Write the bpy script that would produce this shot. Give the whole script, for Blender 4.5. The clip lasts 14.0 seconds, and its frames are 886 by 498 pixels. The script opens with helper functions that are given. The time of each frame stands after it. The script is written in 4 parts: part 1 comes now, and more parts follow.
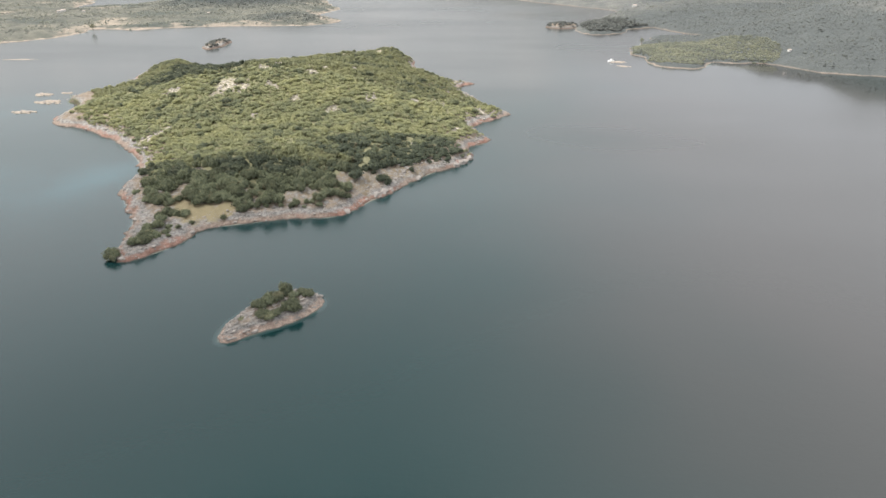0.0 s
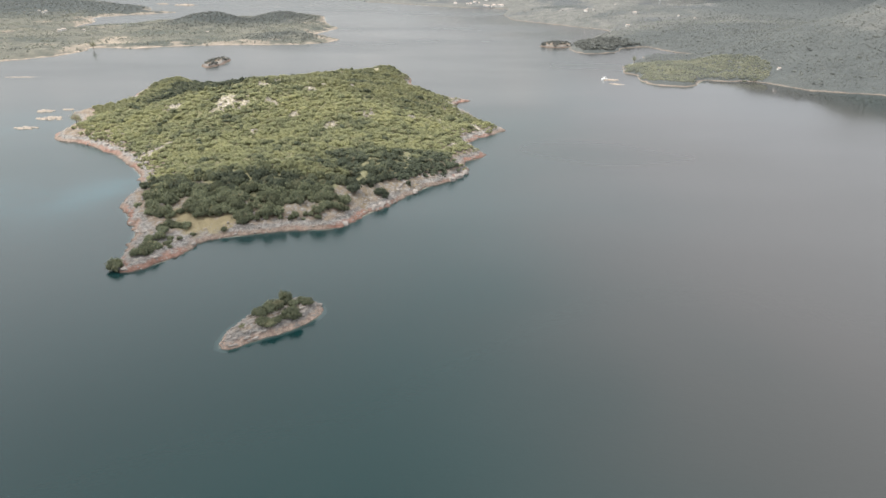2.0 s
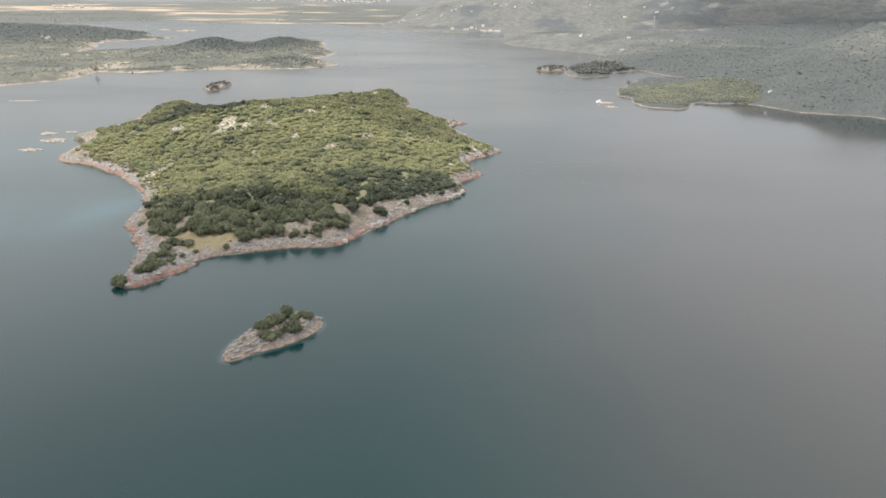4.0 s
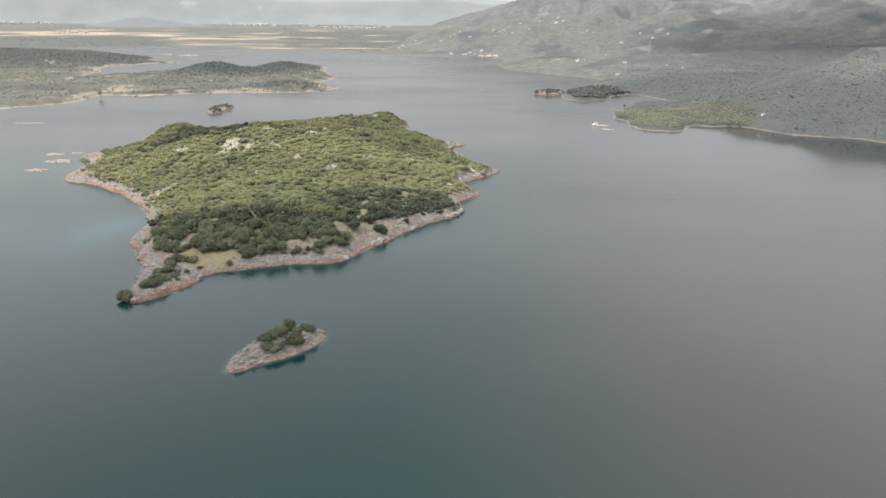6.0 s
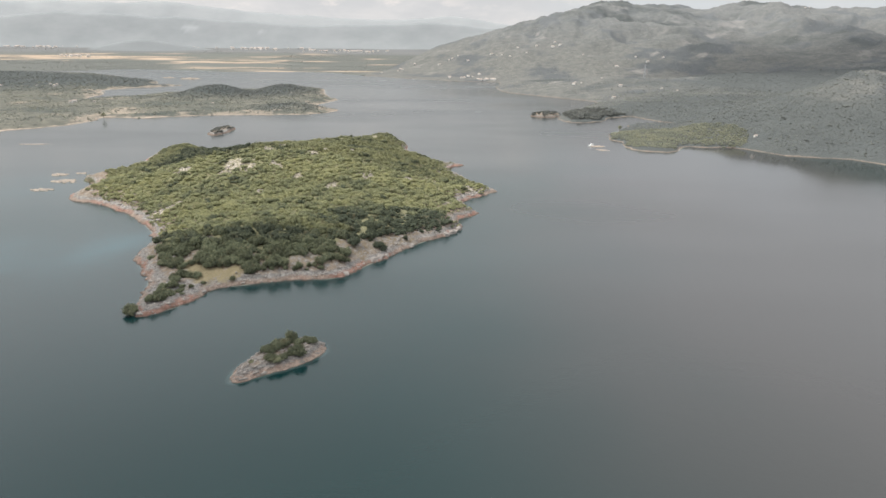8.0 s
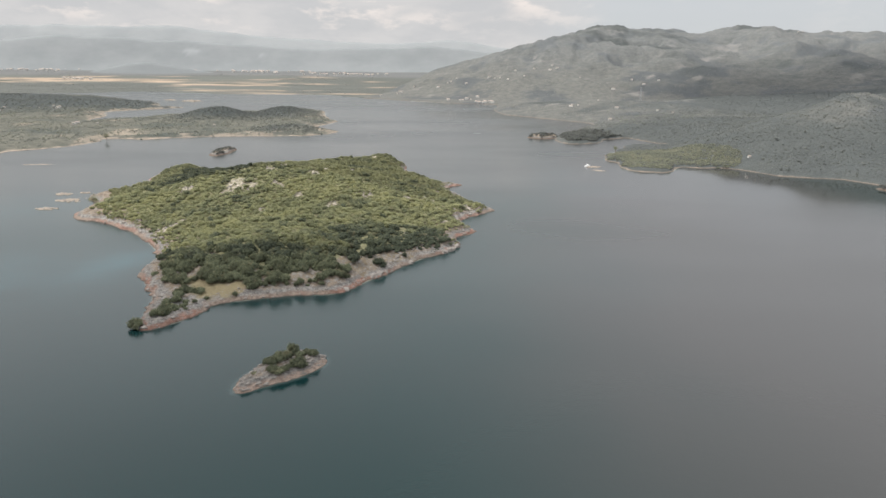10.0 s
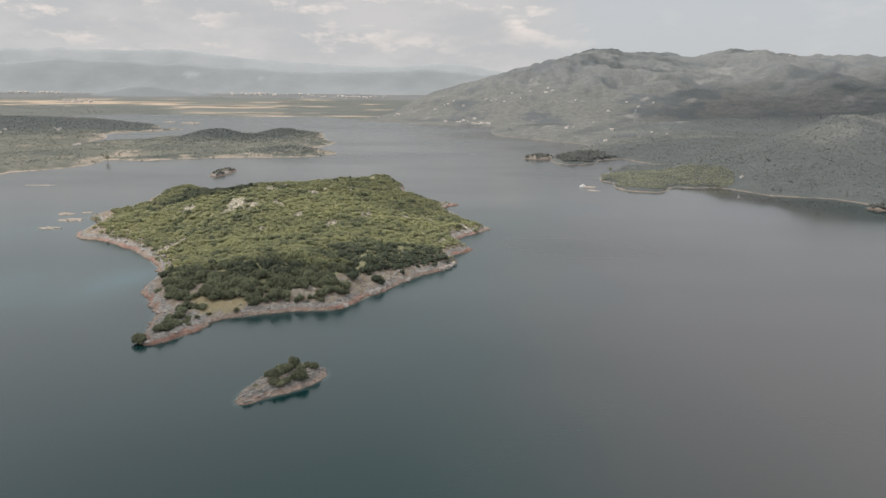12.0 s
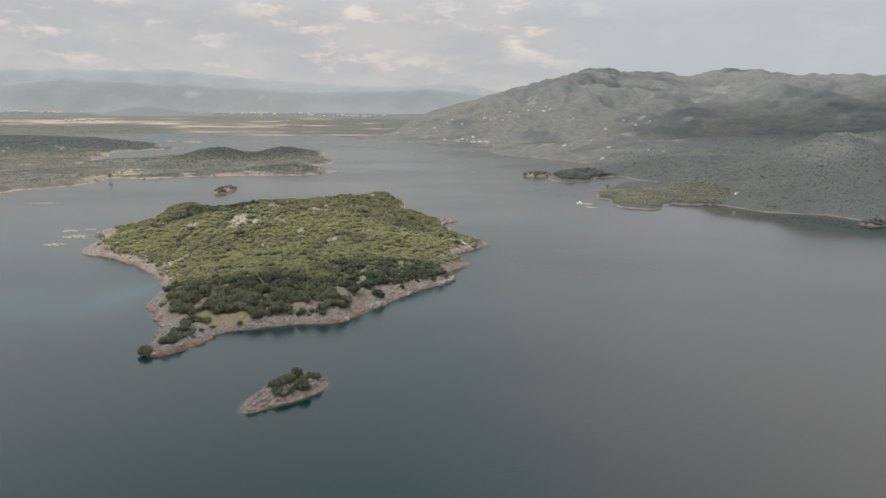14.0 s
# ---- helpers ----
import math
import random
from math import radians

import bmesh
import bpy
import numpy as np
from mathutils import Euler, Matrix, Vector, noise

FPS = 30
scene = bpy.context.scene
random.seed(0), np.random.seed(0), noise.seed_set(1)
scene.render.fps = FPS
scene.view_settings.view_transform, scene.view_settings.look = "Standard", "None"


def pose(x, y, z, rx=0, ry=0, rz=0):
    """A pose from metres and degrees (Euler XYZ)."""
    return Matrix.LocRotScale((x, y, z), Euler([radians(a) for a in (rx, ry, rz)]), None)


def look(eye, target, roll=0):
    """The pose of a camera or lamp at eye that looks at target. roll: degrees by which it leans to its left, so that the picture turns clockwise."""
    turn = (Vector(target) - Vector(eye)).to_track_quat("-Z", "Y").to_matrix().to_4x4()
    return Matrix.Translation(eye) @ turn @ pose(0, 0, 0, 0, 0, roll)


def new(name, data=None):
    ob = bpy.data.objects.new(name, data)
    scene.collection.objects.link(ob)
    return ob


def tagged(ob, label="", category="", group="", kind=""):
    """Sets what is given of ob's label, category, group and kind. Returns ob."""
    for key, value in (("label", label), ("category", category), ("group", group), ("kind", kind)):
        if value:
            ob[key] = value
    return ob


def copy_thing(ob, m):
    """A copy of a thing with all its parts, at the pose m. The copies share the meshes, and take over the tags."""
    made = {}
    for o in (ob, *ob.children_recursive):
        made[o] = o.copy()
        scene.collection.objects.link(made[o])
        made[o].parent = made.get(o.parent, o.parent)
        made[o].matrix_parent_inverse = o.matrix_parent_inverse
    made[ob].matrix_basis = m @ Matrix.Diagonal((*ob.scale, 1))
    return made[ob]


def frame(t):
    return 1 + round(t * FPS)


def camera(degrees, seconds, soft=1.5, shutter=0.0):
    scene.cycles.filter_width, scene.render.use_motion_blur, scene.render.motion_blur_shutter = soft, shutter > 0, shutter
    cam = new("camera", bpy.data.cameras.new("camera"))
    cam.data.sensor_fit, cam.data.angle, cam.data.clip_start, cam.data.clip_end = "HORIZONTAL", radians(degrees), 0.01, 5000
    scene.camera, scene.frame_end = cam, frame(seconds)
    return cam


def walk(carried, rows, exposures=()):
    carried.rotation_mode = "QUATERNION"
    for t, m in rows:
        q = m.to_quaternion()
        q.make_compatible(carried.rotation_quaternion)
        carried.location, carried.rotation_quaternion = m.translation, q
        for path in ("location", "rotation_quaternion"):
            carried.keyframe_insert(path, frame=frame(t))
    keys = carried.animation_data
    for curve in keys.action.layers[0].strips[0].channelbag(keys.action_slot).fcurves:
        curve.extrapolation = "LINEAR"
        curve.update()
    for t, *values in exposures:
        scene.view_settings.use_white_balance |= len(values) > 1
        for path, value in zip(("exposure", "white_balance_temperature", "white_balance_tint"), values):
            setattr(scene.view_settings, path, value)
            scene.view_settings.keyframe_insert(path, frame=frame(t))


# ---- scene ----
cam = camera(69.5, 14.0, soft=1.55)
PATH = [
    (0, (-0.655, 3.004, 101.263), (-0.674, 4.812, 100.408), 0.3),
    (0.5, (-0.57, 1.536, 101.271), (-0.588, 3.348, 100.425), 0.3),
    (1, (-0.537, 0.044, 101.238), (-0.553, 1.861, 100.403), 0.3),
    (1.5, (-0.554, -1.388, 101.21), (-0.566, 0.436, 100.389), 0.4),
    (2, (-0.57, -2.89, 101.145), (-0.578, -1.059, 100.34), 0.4),
    (2.5, (-0.513, -4.318, 101.08), (-0.52, -2.48, 100.291), 0.3),
    (3, (-0.446, -5.787, 101.022), (-0.451, -3.942, 100.25), 0.3),
    (5.5, (-0.461, -13.723, 100.575), (-0.461, -11.845, 99.886), 0.4),
    (6, (-0.39, -15.45, 100.505), (-0.389, -13.566, 99.833), 0.4),
    (6.5, (-0.293, -17.225, 100.459), (-0.291, -15.336, 99.802), 0.3),
    (7, (-0.172, -19.061, 100.429), (-0.169, -17.166, 99.789), 0.4),
    (7.5, (-0.201, -20.894, 100.439), (-0.197, -18.995, 99.814), 0.4),
    (8, (-0.224, -22.736, 100.415), (-0.219, -20.831, 99.807), 0.4),
    (10.5, (0.034, -31.425, 100.079), (0.044, -29.496, 99.551), 0.4),
    (11, (0.053, -33.277, 100.045), (0.066, -31.344, 99.534), 0.3),
    (11.5, (0.083, -35.13, 100.019), (0.097, -33.192, 99.523), 0.3),
    (12, (0.114, -36.998, 99.976), (0.13, -35.057, 99.496), 0.4),
    (12.5, (0.186, -38.863, 99.937), (0.203, -36.918, 99.472), 0.4),
    (13, (0.215, -40.744, 99.922), (0.233, -38.795, 99.475), 0.3),
    (13.5, (0.307, -42.648, 99.902), (0.325, -40.696, 99.469), 0.3),
    (14, (0.292, -44.614, 99.925), (0.31, -42.66, 99.5), 0.3),
]
walk(cam, [(t, look(eye, target, roll)) for t, eye, target, roll in PATH],
     [(0.0, 1.15), (3.0, 1.1), (7.0, 0.93), (10.5, 0.66), (14.0, 0.44)])

# ---- world and sun ----
SUN_AZ, SUN_EL = -88.0, 54.0            # degrees: azimuth from +y (to the right positive), elevation
TO_SUN = Vector((math.sin(radians(SUN_AZ)) * math.cos(radians(SUN_EL)),
                 math.cos(radians(SUN_AZ)) * math.cos(radians(SUN_EL)), math.sin(radians(SUN_EL))))
sun_data = bpy.data.lights.new("sun", "SUN")
sun_data.energy, sun_data.angle, sun_data.color = 3.0, radians(5.0), (1.0, 0.95, 0.88)
sun = new("sun", sun_data)
sun.matrix_world = look(TO_SUN * 900, (0, 0, 0))


def world_sky():
    w = bpy.data.worlds.new("sky")
    scene.world = w
    w.use_nodes = True
    nt = w.node_tree
    nt.nodes.clear()
    N, L = nt.nodes.new, nt.links.new
    out, bg, sky = N("ShaderNodeOutputWorld"), N("ShaderNodeBackground"), N("ShaderNodeTexSky")
    sky.sky_type, sky.sun_disc = "NISHITA", False
    sky.sun_elevation, sky.sun_rotation = radians(SUN_EL), radians(SUN_AZ)
    sky.air_density, sky.dust_density, sky.ozone_density, sky.altitude = 1.0, 4.0, 1.0, 600
    tc, sep = N("ShaderNodeTexCoord"), N("ShaderNodeSeparateXYZ")
    L(tc.outputs["Generated"], sep.inputs[0])
    # broken cloud: billows over azimuth and height
    az = N("ShaderNodeMath"); az.operation = "ARCTAN2"
    L(sep.outputs["X"], az.inputs[0]); L(sep.outputs["Y"], az.inputs[1])
    lift = N("ShaderNodeMath"); lift.operation = "MULTIPLY"; lift.inputs[1].default_value = 2.6
    L(sep.outputs["Z"], lift.inputs[0])
    plane = N("ShaderNodeCombineXYZ")
    L(az.outputs[0], plane.inputs[0]); L(lift.outputs[0], plane.inputs[1])

    def billow(scale, detail, low, high, off):
        mp, nz, mr = N("ShaderNodeMapping"), N("ShaderNodeTexNoise"), N("ShaderNodeMapRange")
        mp.inputs["Location"].default_value = off
        nz.inputs["Scale"].default_value, nz.inputs["Detail"].default_value, nz.inputs["Roughness"].default_value = scale, detail, 0.62
        mr.interpolation_type = "SMOOTHSTEP"
        mr.inputs[1].default_value, mr.inputs[2].default_value = low, high
        L(plane.outputs[0], mp.inputs[0]); L(mp.outputs[0], nz.inputs["Vector"]); L(nz.outputs["Fac"], mr.inputs[0])
        return mr.outputs[0]
    sheet = billow(7.0, 5, 0.36, 0.66, (1.3, 0.2, 0))
    puffs = billow(12.0, 7, 0.50, 0.64, (4.1, 0.6, 0))
    groups = billow(4.0, 2, 0.36, 0.52, (2.2, 0.9, 0))
    # haze: pale towards the horizon
    hz = N("ShaderNodeMapRange"); hz.inputs[1].default_value, hz.inputs[2].default_value = 0.0, 0.5
    hz.inputs[3].default_value, hz.inputs[4].default_value = 0.88, 0.72
    L(sep.outputs["Z"], hz.inputs[0])
    scl = N("ShaderNodeVectorMath"); scl.operation = "SCALE"; scl.inputs["Scale"].default_value = 0.10
    L(sky.outputs[0], scl.inputs[0])
    m1 = N("ShaderNodeMix"); m1.data_type = "RGBA"; m1.inputs["B"].default_value = (0.500, 0.520, 0.540, 1)
    L(hz.outputs[0], m1.inputs["Factor"]); L(scl.outputs[0], m1.inputs["A"])
    # bright veil overhead, out of view: added as fill light and for the water to mirror
    veil = N("ShaderNodeMapRange"); veil.inputs[1].default_value, veil.inputs[2].default_value, veil.inputs[4].default_value = 0.13, 0.38, 0.76
    L(sep.outputs["Z"], veil.inputs[0])
    east = N("ShaderNodeMapRange"); east.inputs[1].default_value, east.inputs[2].default_value = 0.12, 0.24      # the cloud thins out to the east
    east.inputs[3].default_value, east.inputs[4].default_value = 1.0, 0.16
    L(sep.outputs["X"], east.inputs[0])

    def times(a, b):
        m = N("ShaderNodeMath"); m.operation = "MULTIPLY"
        L(a, m.inputs[0])
        if isinstance(b, float):
            m.inputs[1].default_value = b
        else:
            L(b, m.inputs[1])
        return m.outputs[0]

    def over(below, cover, colour):
        m = N("ShaderNodeMix"); m.data_type = "RGBA"; m.inputs["B"].default_value = (*colour, 1)
        L(cover, m.inputs["Factor"]); L(below, m.inputs["A"])
        return m.outputs["Result"]
    high = N("ShaderNodeMapRange"); high.inputs[1].default_value, high.inputs[2].default_value = 0.03, 0.09    # few billows near the horizon
    high.inputs[3].default_value = 0.25
    L(sep.outputs["Z"], high.inputs[0])
    c = over(m1.outputs["Result"], times(east.outputs[0], 0.85), (0.455, 0.455, 0.462))
    c = over(c, times(times(sheet, east.outputs[0]), 0.6), (0.565, 0.550, 0.542))
    c = over(c, times(times(times(puffs, groups), times(high.outputs[0], east.outputs[0])), 0.62), (0.80, 0.715, 0.66))
    c = over(c, veil.outputs[0], (1.12, 1.135, 1.175))
    zenith = N("ShaderNodeMapRange"); zenith.inputs[1].default_value, zenith.inputs[2].default_value, zenith.inputs[4].default_value = 0.60, 0.92, 0.60
    L(sep.outputs["Z"], zenith.inputs[0])
    c = over(c, zenith.outputs[0], (1.5, 1.5, 1.53))      # extra brightness round the zenith, out of view, added to fill the shade
    L(c, bg.inputs["Color"])
    bg.inputs["Strength"].default_value = 0.80
    L(bg.outputs[0], out.inputs[0])


world_sky()


# ---- small tools ----
def perlin(x, y, seed=0):
    rng = np.random.default_rng(seed)
    perm = rng.permutation(256)
    ang = rng.random(256) * 2 * np.pi
    gx, gy = np.cos(ang), np.sin(ang)
    xi, yi = np.floor(x).astype(int), np.floor(y).astype(int)
    xf, yf = x - xi, y - yi
    u, v = xf * xf * xf * (xf * (xf * 6 - 15) + 10), yf * yf * yf * (yf * (yf * 6 - 15) + 10)

    def corner(a, b):
        h = perm[(perm[(xi + a) & 255] + yi + b) & 255]
        return gx[h] * (xf - a) + gy[h] * (yf - b)
    top = corner(0, 0) * (1 - u) + corner(1, 0) * u
    low = corner(0, 1) * (1 - u) + corner(1, 1) * u
    return 1.5 * (top * (1 - v) + low * v)


def fbm(x, y, size, octaves=4, seed=0, gain=0.5):
    total, amp, f = 0.0, 1.0, 1.0 / size
    for k in range(octaves):
        total = total + amp * perlin(x * f + 17.3 * k, y * f - 9.1 * k, seed + k)
        amp, f = amp * gain, f * 2.03
    return total


def smooth(a, b, x):
    t = np.clip((x - a) / (b - a), 0, 1)
    return t * t * (3 - 2 * t)


def coast(points, n=5):
    """A closed curve through the plan's corners."""
    p = np.array(points, float)
    out = []
    for k in range(len(p)):
        a, b, c, d = p[k - 1], p[k], p[(k + 1) % len(p)], p[(k + 2) % len(p)]
        for s in np.arange(n) / n:
            out.append(0.5 * (2 * b + (c - a) * s + (2 * a - 5 * b + 4 * c - d) * s * s + (3 * b - a - 3 * c + d) * s ** 3))
    return np.array(out)


def inland(x, y, line):
    """Metres from the curve, positive inside."""
    shape = np.shape(x)
    px, py = np.ravel(x), np.ravel(y)
    best, inside = np.full(px.size, 1e18), np.zeros(px.size, bool)
    for (ax, ay), (bx, by) in zip(line, np.roll(line, -1, 0)):
        ex, ey = bx - ax, by - ay
        s = np.clip(((px - ax) * ex + (py - ay) * ey) / (ex * ex + ey * ey + 1e-9), 0, 1)
        best = np.minimum(best, (px - ax - s * ex) ** 2 + (py - ay - s * ey) ** 2)
        if ay != by:
            inside ^= ((ay > py) != (by > py)) & (px < ex * (py - ay) / ey + ax)
    return (np.sqrt(best) * np.where(inside, 1, -1)).reshape(shape)


def mesh_of(name, verts, faces, mat, smooth_faces=False, attrs=()):
    me = bpy.data.meshes.new(name)
    verts, faces = np.asarray(verts, np.float32), np.asarray(faces, np.int32)
    k = faces.shape[1]
    me.vertices.add(len(verts)); me.vertices.foreach_set("co", verts.ravel())
    me.loops.add(faces.size); me.loops.foreach_set("vertex_index", faces.ravel())
    me.polygons.add(len(faces)); me.polygons.foreach_set("loop_start", np.arange(0, faces.size, k, dtype=np.int32))
    for key, values in attrs:
        me.attributes.new(key, "FLOAT", "POINT").data.foreach_set("value", np.asarray(values, np.float32))
    me.update(calc_edges=True)
    me.validate()
    me.polygons.foreach_set("use_smooth", np.full(len(me.polygons), smooth_faces))
    me.materials.append(mat)
    return me


def grid_mesh(name, xs, ys, height, mat, keep=None, attrs=()):
    """A sheet of land or water over the grid xs, ys with the given heights; keep picks vertices."""
    nx, ny = len(xs), len(ys)
    X, Y = np.meshgrid(xs, ys)
    verts = np.stack([X, Y, height], -1).reshape(-1, 3)
    idx = np.arange(nx * ny).reshape(ny, nx)
    q = np.stack([idx[:-1, :-1], idx[:-1, 1:], idx[1:, 1:], idx[1:, :-1]], -1).reshape(-1, 4)
    if keep is not None:
        q = q[keep.ravel()[q].any(1)]
    used = np.unique(q)
    remap = np.zeros(nx * ny, int)
    remap[used] = np.arange(len(used))
    return mesh_of(name, verts[used], remap[q], mat, True, [(k, np.ravel(v)[used]) for k, v in attrs])


def part(name, bm, material, parent, label=""):
    me = bpy.data.meshes.new(name)
    bm.to_mesh(me); bm.free()
    me.materials.append(material)
    ob = new(name, me)
    ob.parent = parent
    return tagged(ob, label)


def ball(subdivisions):
    bm = bmesh.new()
    bmesh.ops.create_icosphere(bm, subdivisions=subdivisions, radius=1)
    v = np.array([p.co[:] for p in bm.verts])
    f = np.array([[p.index for p in q.verts] for q in bm.faces])
    bm.free()
    return v, f


# ---- materials ----
def shader(name, rough=0.9, spec=0.2):
    m = bpy.data.materials.new(name)
    m.use_nodes = True
    b = m.node_tree.nodes["Principled BSDF"]
    b.inputs["Roughness"].default_value = rough
    b.inputs["Specular IOR Level"].default_value = spec
    return m, m.node_tree, b


def noise_node(nt, size, detail=4, rough=0.55, stretch=(1, 1, 1), turn=0.0):
    geo, mp, nz = nt.nodes.new("ShaderNodeNewGeometry"), nt.nodes.new("ShaderNodeMapping"), nt.nodes.new("ShaderNodeTexNoise")
    mp.inputs["Scale"].default_value = stretch
    mp.inputs["Rotation"].default_value = (0, 0, turn)
    nz.inputs["Scale"].default_value, nz.inputs["Detail"].default_value, nz.inputs["Roughness"].default_value = 1.0 / size, detail, rough
    nt.links.new(geo.outputs["Position"], mp.inputs[0]); nt.links.new(mp.outputs[0], nz.inputs["Vector"])
    return nz.outputs["Fac"]


def ramp_node(nt, fac, stops):
    r = nt.nodes.new("ShaderNodeValToRGB")
    el = r.color_ramp.elements
    while len(el) < len(stops):
        el.new(0.5)
    for e, (p, c) in zip(el, stops):
        e.position, e.color = p, (*c, 1) if len(c) == 3 else c
    nt.links.new(fac, r.inputs[0])
    return r.outputs[0]


def mix_node(nt, fac, a, b):
    m = nt.nodes.new("ShaderNodeMix")
    m.data_type = "RGBA"
    for key, v in (("Factor", fac), ("A", a), ("B", b)):
        if isinstance(v, (int, float)):
            m.inputs[key].default_value = v
        elif isinstance(v, tuple):
            m.inputs[key].default_value = (*v, 1)
        else:
            nt.links.new(v, m.inputs[key])
    return m.outputs["Result"]


def math_node(nt, op, a, b=0.0):
    m = nt.nodes.new("ShaderNodeMath")
    m.operation = op
    for k, v in enumerate((a, b)):
        if isinstance(v, (int, float)):
            m.inputs[k].default_value = v
        else:
            nt.links.new(v, m.inputs[k])
    return m.outputs[0]


def range_node(nt, v, a, b, c=0.0, d=1.0):
    m = nt.nodes.new("ShaderNodeMapRange")
    m.interpolation_type = "SMOOTHSTEP"
    for k, x in enumerate((a, b, c, d)):
        m.inputs[k + 1].default_value = x
    nt.links.new(v, m.inputs[0])
    return m.outputs[0]


def attr_node(nt, name):
    a = nt.nodes.new("ShaderNodeAttribute")
    a.attribute_name = name
    return a.outputs["Fac"]


def bump_node(nt, b, fac, strength, distance):
    n = nt.nodes.new("ShaderNodeBump")
    n.inputs["Strength"].default_value, n.inputs["Distance"].default_value = strength, distance
    nt.links.new(fac, n.inputs["Height"]); nt.links.new(n.outputs[0], b.inputs["Normal"])


def height_node(nt):
    geo, sep = nt.nodes.new("ShaderNodeNewGeometry"), nt.nodes.new("ShaderNodeSeparateXYZ")
    nt.links.new(geo.outputs["Position"], sep.inputs[0])
    return sep.outputs["Z"]


def water_material():
    m, nt, b = shader("lake_water", 0.09, 0.5)
    b.inputs["IOR"].default_value = 1.355
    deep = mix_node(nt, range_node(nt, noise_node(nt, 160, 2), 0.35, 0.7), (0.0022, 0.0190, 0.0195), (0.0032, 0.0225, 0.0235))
    # grey of the reflected sky, painted into the water's own colour
    deep = mix_node(nt, attr_node(nt, "sky_grey"), deep, mix_node(nt, noise_node(nt, 120, 3), (0.0330, 0.0332, 0.0325), (0.0375, 0.0372, 0.0358)))
    shallow = (0.026, 0.050, 0.050)
    deep = mix_node(nt, attr_node(nt, "shoal"), deep, (0.015, 0.050, 0.058))
    sand = mix_node(nt, noise_node(nt, 3, 5), (0.12, 0.125, 0.105), (0.21, 0.18, 0.145))
    d = attr_node(nt, "depth")
    wob = math_node(nt, "MULTIPLY", math_node(nt, "SUBTRACT", noise_node(nt, 9, 4), 0.5), 2.0)
    d2 = math_node(nt, "ADD", d, wob)
    c = mix_node(nt, range_node(nt, d2, 0.0, 4.0, 1, 0), deep, shallow)
    c = mix_node(nt, range_node(nt, d2, -1.0, 1.0, 1, 0), c, sand)
    nt.links.new(c, b.inputs["Base Color"])
    rip = math_node(nt, "ADD", noise_node(nt, 1.3, 3, 0.6, (1, 1.6, 1)), math_node(nt, "MULTIPLY", noise_node(nt, 7, 2), 2.0))
    open_water = math_node(nt, "SUBTRACT", 1.0, attr_node(nt, "lee"))
    bump_node(nt, b, math_node(nt, "MULTIPLY", rip, open_water), 0.14, 0.15)
    gust = range_node(nt, noise_node(nt, 260, 3, 0.5, (0.45, 1, 1)), 0.38, 0.66, 0.16, 0.29)
    nt.links.new(math_node(nt, "MULTIPLY", gust, open_water), b.inputs["Roughness"])
    return m


def strong(nt, size, detail=6, rough=0.72):
    return range_node(nt, noise_node(nt, size, detail, rough), 0.33, 0.67)


def shore_material(name, red=0.5, pale_by=1.0, wet=0.5):
    """Limestone shore with a bleached, partly rust-stained flood band, grey rock above and dry soil inland."""
    m, nt, b = shader(name, 0.92, 0.15)
    z = height_node(nt)
    zz = math_node(nt, "ADD", z, math_node(nt, "MULTIPLY", math_node(nt, "SUBTRACT", noise_node(nt, 4, 4), 0.5), 1.6))
    stain = range_node(nt, noise_node(nt, 26, 3), 0.45, 0.62)
    pale = mix_node(nt, strong(nt, 1.3), tuple(pale_by * v for v in (0.140, 0.107, 0.088)), tuple(pale_by * v for v in (0.270, 0.218, 0.180)))
    rust = mix_node(nt, strong(nt, 1.6), (0.150, 0.084, 0.065), (0.270, 0.172, 0.138))
    band = mix_node(nt, math_node(nt, "MULTIPLY", stain, red), pale, rust)
    grey = mix_node(nt, strong(nt, 1.5, 7, 0.78), (0.098, 0.096, 0.090), (0.285, 0.272, 0.256))
    soil = mix_node(nt, noise_node(nt, 3.0, 6, 0.7), (0.150, 0.155, 0.090), (0.240, 0.225, 0.135))
    soil = mix_node(nt, range_node(nt, noise_node(nt, 7, 5, 0.65), 0.60, 0.70), soil, grey)
    c = mix_node(nt, range_node(nt, zz, 1.0, 2.0), band, grey)
    tan = mix_node(nt, strong(nt, 4.0), (0.130, 0.105, 0.079), (0.235, 0.192, 0.150))
    tan = mix_node(nt, range_node(nt, noise_node(nt, 3.5, 6, 0.7), 0.52, 0.60), tan, grey)
    c = mix_node(nt, range_node(nt, zz, 2.2, 3.4), c, tan)
    c = mix_node(nt, range_node(nt, zz, 5.0, 8.0), c, soil)
    c = mix_node(nt, attr_node(nt, "bare"), c, mix_node(nt, range_node(nt, noise_node(nt, 2.2, 6, 0.75), 0.44, 0.60), (0.175, 0.160, 0.100), (0.42, 0.38, 0.325)))
    c = mix_node(nt, attr_node(nt, "slope"), c, mix_node(nt, range_node(nt, noise_node(nt, 2.4, 6, 0.7), 0.42, 0.62), (0.178, 0.145, 0.102), grey))
    c = mix_node(nt, attr_node(nt, "meadow"), c, mix_node(nt, noise_node(nt, 2.2, 5, 0.7), (0.185, 0.158, 0.095), (0.235, 0.200, 0.125)))
    c = mix_node(nt, range_node(nt, z, 0.0, wet, 1, 0), c, (0.076, 0.059, 0.049))
    nt.links.new(c, b.inputs["Base Color"])
    bump_node(nt, b, noise_node(nt, 1.2, 6, 0.75), 1.0, 0.9)
    return m


